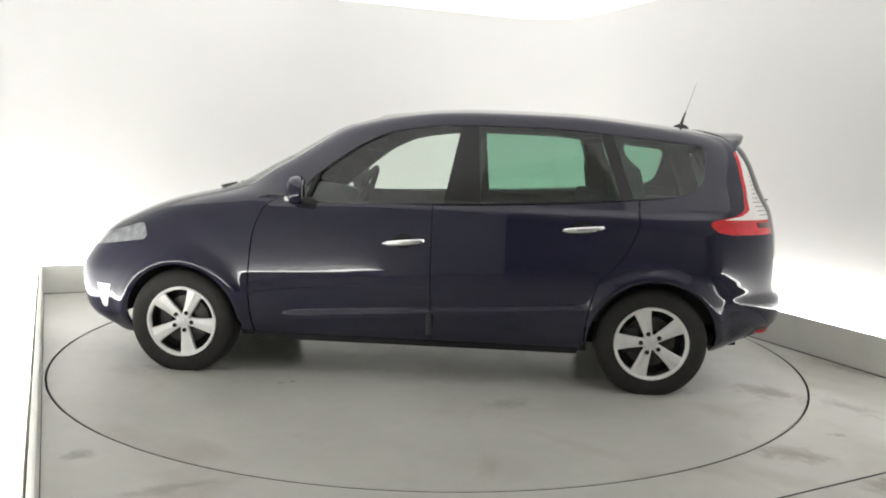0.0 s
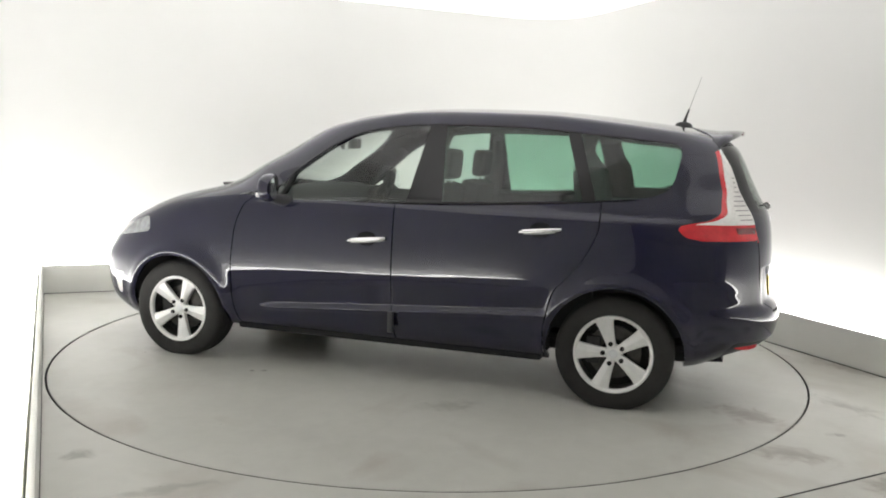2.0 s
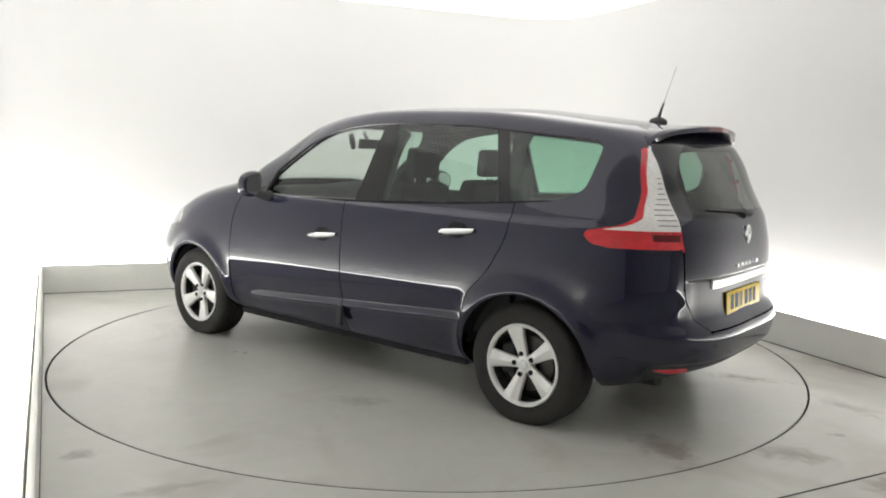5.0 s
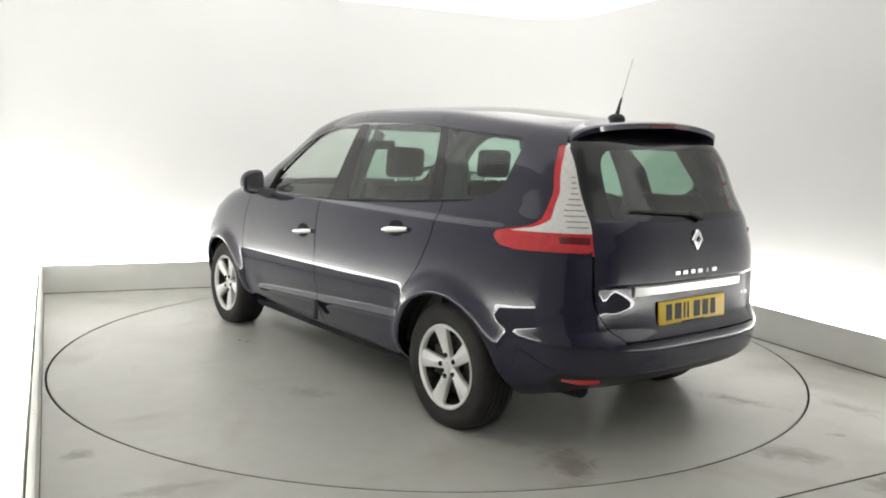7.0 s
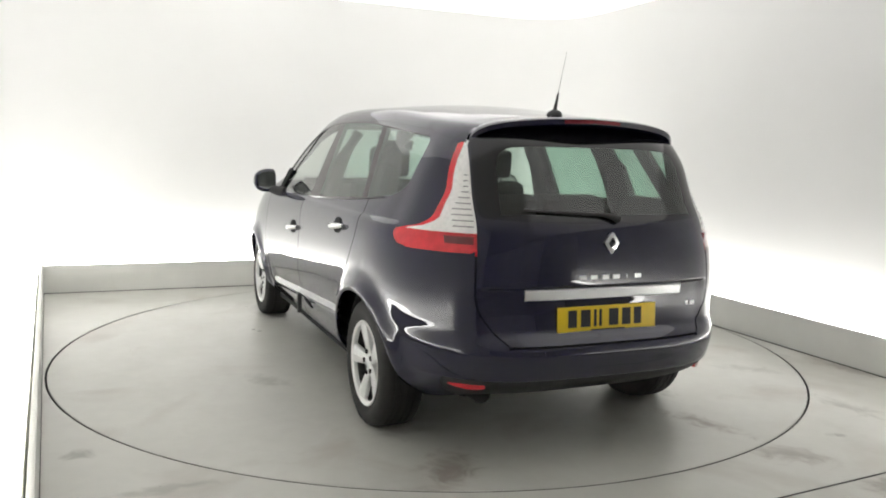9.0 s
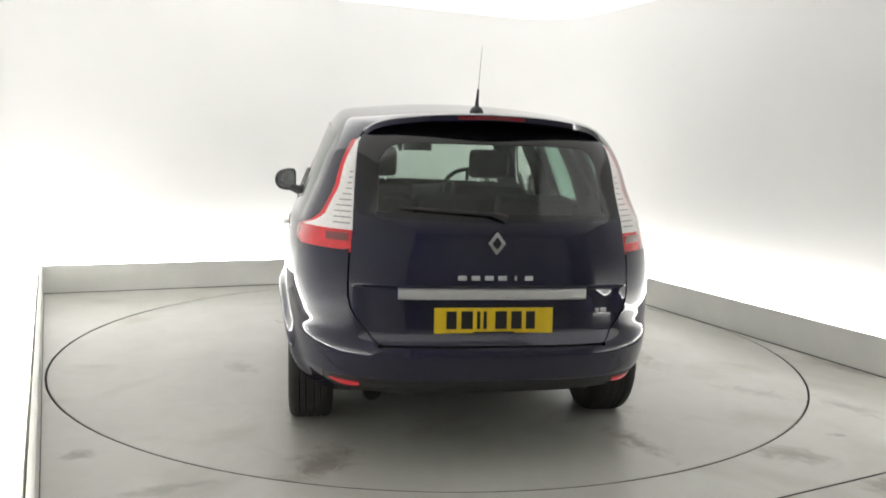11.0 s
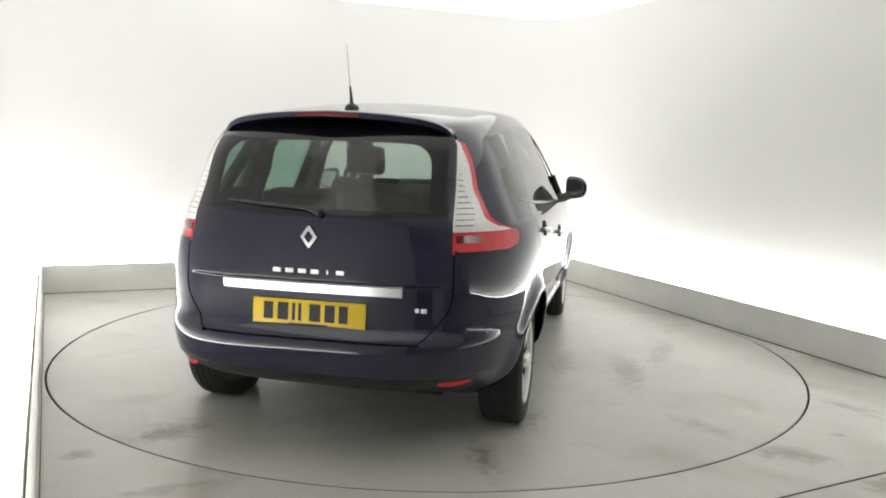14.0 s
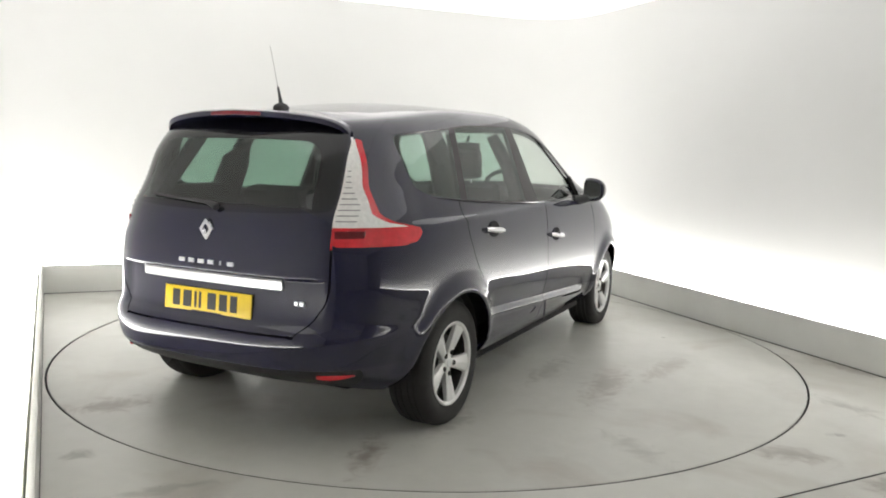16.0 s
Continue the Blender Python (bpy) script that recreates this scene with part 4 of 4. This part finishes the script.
bm = bmesh.new()
tube(bm, [on_glass(y, z, 0.014) for y, z in ((0.41, 1.122), (0.3, 1.116), (0.15, 1.108), (0.0, 1.100), (-0.03, 1.096))], [0.004, 0.006, 0.007, 0.009, 0.009], 8)
wiper = part("rear_wiper", bm, PLASTIC, gate, "black rear wiper")
bm = bmesh.new()
tube(bm, [on_glass(y, z, 0.02) for y, z in ((0.03, 1.104), (-0.02, 1.092), (-0.045, 1.082))], [0.009, 0.015, 0.017], 10)
part("wiper_pivot", bm, PLASTIC, wiper)

# tail lamp details: rows of dark louvres behind the clear lens, reflectors in the bumper
for sd in (1, -1):
    lamp = panels["lamp_base", sd]
    for k in range(15):
        z = 1.045 + 0.024 * k
        yc = lamp_inner(z)
        bm = bmesh.new()
        pts = []
        hz = BELT + (z - BELT) * 0.5 / (roof_line(-1.95) - BELT) if z > BELT else z
        w = min(0.07, skin_y(lamp_front(z) - 0.055, hz) - yc - 0.014)
        if w < 0.008:
            bm.free()
            continue
        for q in range(5):
            y = yc + 0.008 + w * q / 4
            pts.append((skin_x(y, hz) + 0.001, sd * y, z))
        tube(bm, pts, 0.003, 6)
        part("lamp_louvre", bm, GREY_LENS, lamp)
    bm = bmesh.new()
    rows = []
    for q in range(7):
        y = lamp_inner(0.97) + 0.012 + 0.095 * q / 6
        x = skin_x(y, 0.975) - 0.0015
        rows.append([bm.verts.new((x + dx, sd * y, z)) for dx, z in ((0.01, 0.950), (0.0, 0.950), (0.0, 1.004), (0.01, 1.004))])
    for p, q in zip(rows, rows[1:]):
        for i in range(4):
            bm.faces.new((p[i], p[(i + 1) % 4], q[(i + 1) % 4], q[i]))
    bm.faces.new(rows[0])
    bm.faces.new(rows[-1][::-1])
    part("fog_lens", bm, LAMP_DARK, lamp, "dark red fog lens")
    bm = bmesh.new()
    rows = []
    for q in range(9):
        y = 0.57 + 0.125 * q / 8
        h = 0.019 * math.sin(math.pi * (0.12 + 0.8 * q / 8)) ** 0.6
        zc = 0.362 + 0.004 * q / 8
        x = skin_x(y, 0.31)
        rows.append([bm.verts.new((x + dx, sd * y, zc + dz)) for dx, dz in ((0.02, -h), (-0.006, -h), (-0.010, 0), (-0.006, h), (0.02, h))])
    for p, q in zip(rows, rows[1:]):
        for i in range(5):
            bm.faces.new((p[i], p[(i + 1) % 5], q[(i + 1) % 5], q[i]))
    bm.faces.new(rows[0])
    bm.faces.new(rows[-1][::-1])
    part("bumper_reflector", bm, LAMP_RED, panels["rear_bumper", 1], "red bumper reflector")

# aerial
bm = bmesh.new()
bmesh.ops.create_uvsphere(bm, u_segments=16, v_segments=10, radius=0.036, matrix=Matrix.Translation((-1.648, 0, 1.549)) @ Matrix.Diagonal((1.5, 0.9, 0.85, 1)))
tube(bm, [(-1.648, 0, 1.562), (-1.662, 0, 1.615), (-1.675, 0, 1.656)], [0.012, 0.007, 0.005], 8)
aerial = part("aerial", bm, PLASTIC, car, "black roof aerial")
bm = bmesh.new()
tube(bm, [(-1.674, 0, 1.652), (-1.735, 0, 1.848)], [0.0013, 0.0008], 6)
part("aerial_whip", bm, STEEL, aerial, "thin steel aerial rod")

# front wipers on the scuttle
for y0, y1 in ((0.55, 0.02), (-0.05, -0.58)):
    bm = bmesh.new()
    tube(bm, [(1.33 - 0.28 * y0 * y0, y0, 1.104), (1.345 - 0.2 * y1 * y1, y1, 1.099)], 0.009, 6)
    part("front_wiper", bm, PLASTIC, car, "black front wiper")


# ---------------------------------------------------------------- inside the car
bm = bmesh.new()
box(bm, -1.85, 1.0, -0.74, 0.74, 0.32, 0.36, 0.01)
part("cabin_floor", bm, FABRIC, car, "dark cabin carpet")
bm = bmesh.new()
rows = []
for x, z in ((0.62, 0.80), (0.60, 0.99), (0.66, 1.05), (0.82, 1.085), (1.05, 1.075), (1.15, 1.02)):
    rows.append([bm.verts.new((x, y, z + 0.02 * math.exp(-((y + 0.37) / 0.2) ** 2))) for y in (-0.72, -0.55, -0.37, -0.2, 0.0, 0.3, 0.6, 0.72)])
for p, q in zip(rows, rows[1:]):
    for i in range(7):
        bm.faces.new((p[i], p[i + 1], q[i + 1], q[i]))
bmesh.ops.solidify(bm, geom=bm.faces[:], thickness=0.03)
part("dashboard", bm, TRIM, car, "dark grey dashboard")
bm = bmesh.new()
tw = Matrix.Translation((0.50, -0.37, 1.055)) @ pose(0, 0, 0, 0, 68, 0)
pts = [tw @ Vector((0.185 * math.cos(a), 0.185 * math.sin(a), 0)) for a in (2 * math.pi * k / 32 for k in range(33))]
tube(bm, pts, 0.016, 8)
for a in (0, 120, 240):
    tube(bm, [tw @ Vector((0, 0, -0.02)), tw @ Vector((0.18 * math.cos(radians(a + 180)), 0.18 * math.sin(radians(a + 180)), 0))], 0.014, 8)
bmesh.ops.create_uvsphere(bm, u_segments=14, v_segments=8, radius=0.06, matrix=tw @ Matrix.Diagonal((1, 1, 0.4, 1)))
part("steering_wheel", bm, TRIM, car, "black steering wheel")
bm = bmesh.new()
box(bm, -0.012, 0.012, -0.11, 0.11, -0.035, 0.035, 0.010, pose(0.55, 0.0, 1.392, 0, -8, 6))
tube(bm, [(0.56, 0.0, 1.42), (0.60, 0.0, 1.47)], 0.012, 8)
part("rear_view_mirror", bm, TRIM, car, "black rear-view mirror")
bm = bmesh.new()
tube(bm, [(0.60, 0.13, 1.46), (0.585, 0.13, 1.39), (0.58, 0.125, 1.35)], [0.018, 0.022, 0.012], 8)
part("sensor_pod", bm, TRIM, car)


def car_seat(x, y, w, high, rest, name):
    bm = bmesh.new()
    box(bm, x - 0.08, x + 0.46, y - w, y + w, 0.50, 0.66, 0.05)
    seat = part(name, bm, FABRIC, car, "charcoal fabric car seat")
    bm = bmesh.new()
    box(bm, -0.075, 0.075, -w, w, 0.0, high, 0.055, pose(x - 0.06, y, 0.58, 0, -14, 0))
    part("seat_back", bm, FABRIC, seat)
    if rest:
        top = pose(x - 0.06, y, 0.58, 0, -14, 0) @ Vector((0, 0, high))
        bm = bmesh.new()
        box(bm, -0.045, 0.045, -0.13, 0.13, 0.055, 0.245, 0.044, pose(top.x, top.y, top.z - 0.03, 0, -6, 0), 3)
        part("headrest", bm, FABRIC, seat)
        for dy in (-0.06, 0.06):
            bm = bmesh.new()
            tube(bm, [(top.x, y + dy, top.z - 0.02), (top.x - 0.005, y + dy, top.z + 0.06)], 0.006, 8)
            part("headrest_post", bm, SATIN, seat)


for sy in (0.37, -0.37):
    car_seat(-0.06, sy, 0.24, 0.60, True, "front_seat")
for sy in (0.46, 0.0, -0.46):
    car_seat(-0.92, sy, 0.22, 0.56, False, "back_seat")

for sd in (1, -1):
    # trim inside doors, sides and roof pillars
    bm = bmesh.new()
    box(bm, -1.25, 0.85, 0.76, 0.80, 0.40, 1.05, 0.012)
    box(bm, -1.78, -1.25, 0.70, 0.76, 0.40, 1.14, 0.012)
    bmesh.ops.scale(bm, vec=(1, sd, 1), verts=bm.verts)
    part("door_trim", bm, TRIM, car)
    for xl, xh, r, nm in ((-0.27, -0.33, 0.050, "inner_pillar"), (-1.235, -1.15, 0.070, "inner_pillar")):
        bm = bmesh.new()
        tube(bm, [(xl, sd * 0.765, 1.05), ((xl + xh) / 2, sd * 0.700, 1.27), (xh, sd * 0.590, 1.46)], [r, r * 0.95, r * 0.7], 12)
        for v in bm.verts:
            mid = xl + (xh - xl) * (v.co.z - 1.05) / 0.41
            v.co.x = mid + (v.co.x - mid) * (1.5 if xl < -1 else 1.0)
        for v in bm.verts:
            v.co.y -= sd * max(0.0, abs(v.co.y) - skin_y(v.co.x, BELT + max(0, v.co.z - BELT) * 0.93) + 0.05)
        part(nm, bm, TRIM, car)
bm = bmesh.new()
rows = []
for k in range(13):
    x = 0.25 - 1.95 * k / 12
    rows.append([bm.verts.new((x, y, roof_line(x) - 0.05 + 0.04 * (1 - (y / 0.6) ** 2))) for y in (-0.60, -0.4, -0.2, 0, 0.2, 0.4, 0.60)])
for p, q in zip(rows, rows[1:]):
    for i in range(6):
        bm.faces.new((p[i], p[i + 1], q[i + 1], q[i]))
bmesh.ops.solidify(bm, geom=bm.faces[:], thickness=0.015)
part("headlining", bm, TRIM, car, "dark cloth headlining")
for sd in (1, -1):
    bm = bmesh.new()
    rows = []
    for k in range(9):
        z = 1.03 + 0.43 * k / 8
        x, y = -1.70 - 0.20 * (1 - k / 8), 0.655 - 0.20 * k / 8
        rows.append([bm.verts.new((x + dx, sd * (y + dy), z)) for dx, dy in ((0.05, 0.02), (-0.07, -0.015), (-0.075, -0.055), (0.03, -0.045))])
    for p, q in zip(rows, rows[1:]):
        for i in range(4):
            bm.faces.new((p[i], p[(i + 1) % 4], q[(i + 1) % 4], q[i]))
    bm.faces.new(rows[0])
    bm.faces.new(rows[-1][::-1])
    part("tail_pillar_trim", bm, TRIM, car, "dark tail pillar trim")
bm = bmesh.new()
box(bm, -1.95, -1.72, -0.60, 0.60, 0.40, 1.02, 0.02)
part("load_area_trim", bm, TRIM, car, "black load area trim")


# ---------------------------------------------------------------- what moves: turntable and car turn together
TURN = (120.105, -56.346, -2.042, 0.355, 0.598)
CAR_OFF = (0.0401, 0.0614)


def turn_at(t):
    s = t / 8 - 1
    return TURN[0] + TURN[1] * s + TURN[2] * s * s + TURN[3] * s ** 3 + TURN[4] * s ** 4


def motions():
    times = [0.5 * k for k in range(33)]
    rows, plate = [], []
    for t in times:
        a = turn_at(t)
        off = Matrix.Rotation(radians(a), 4, "Z") @ Vector((CAR_OFF[0], CAR_OFF[1], 0))
        rows.append((t, pose(off.x, off.y, 0, 0, 0, a)))
        plate.append((t, pose(DISC_C.x, DISC_C.y, 0, 0, 0, a)))
    walk(car, rows)
    walk(turntable, plate)


motions()
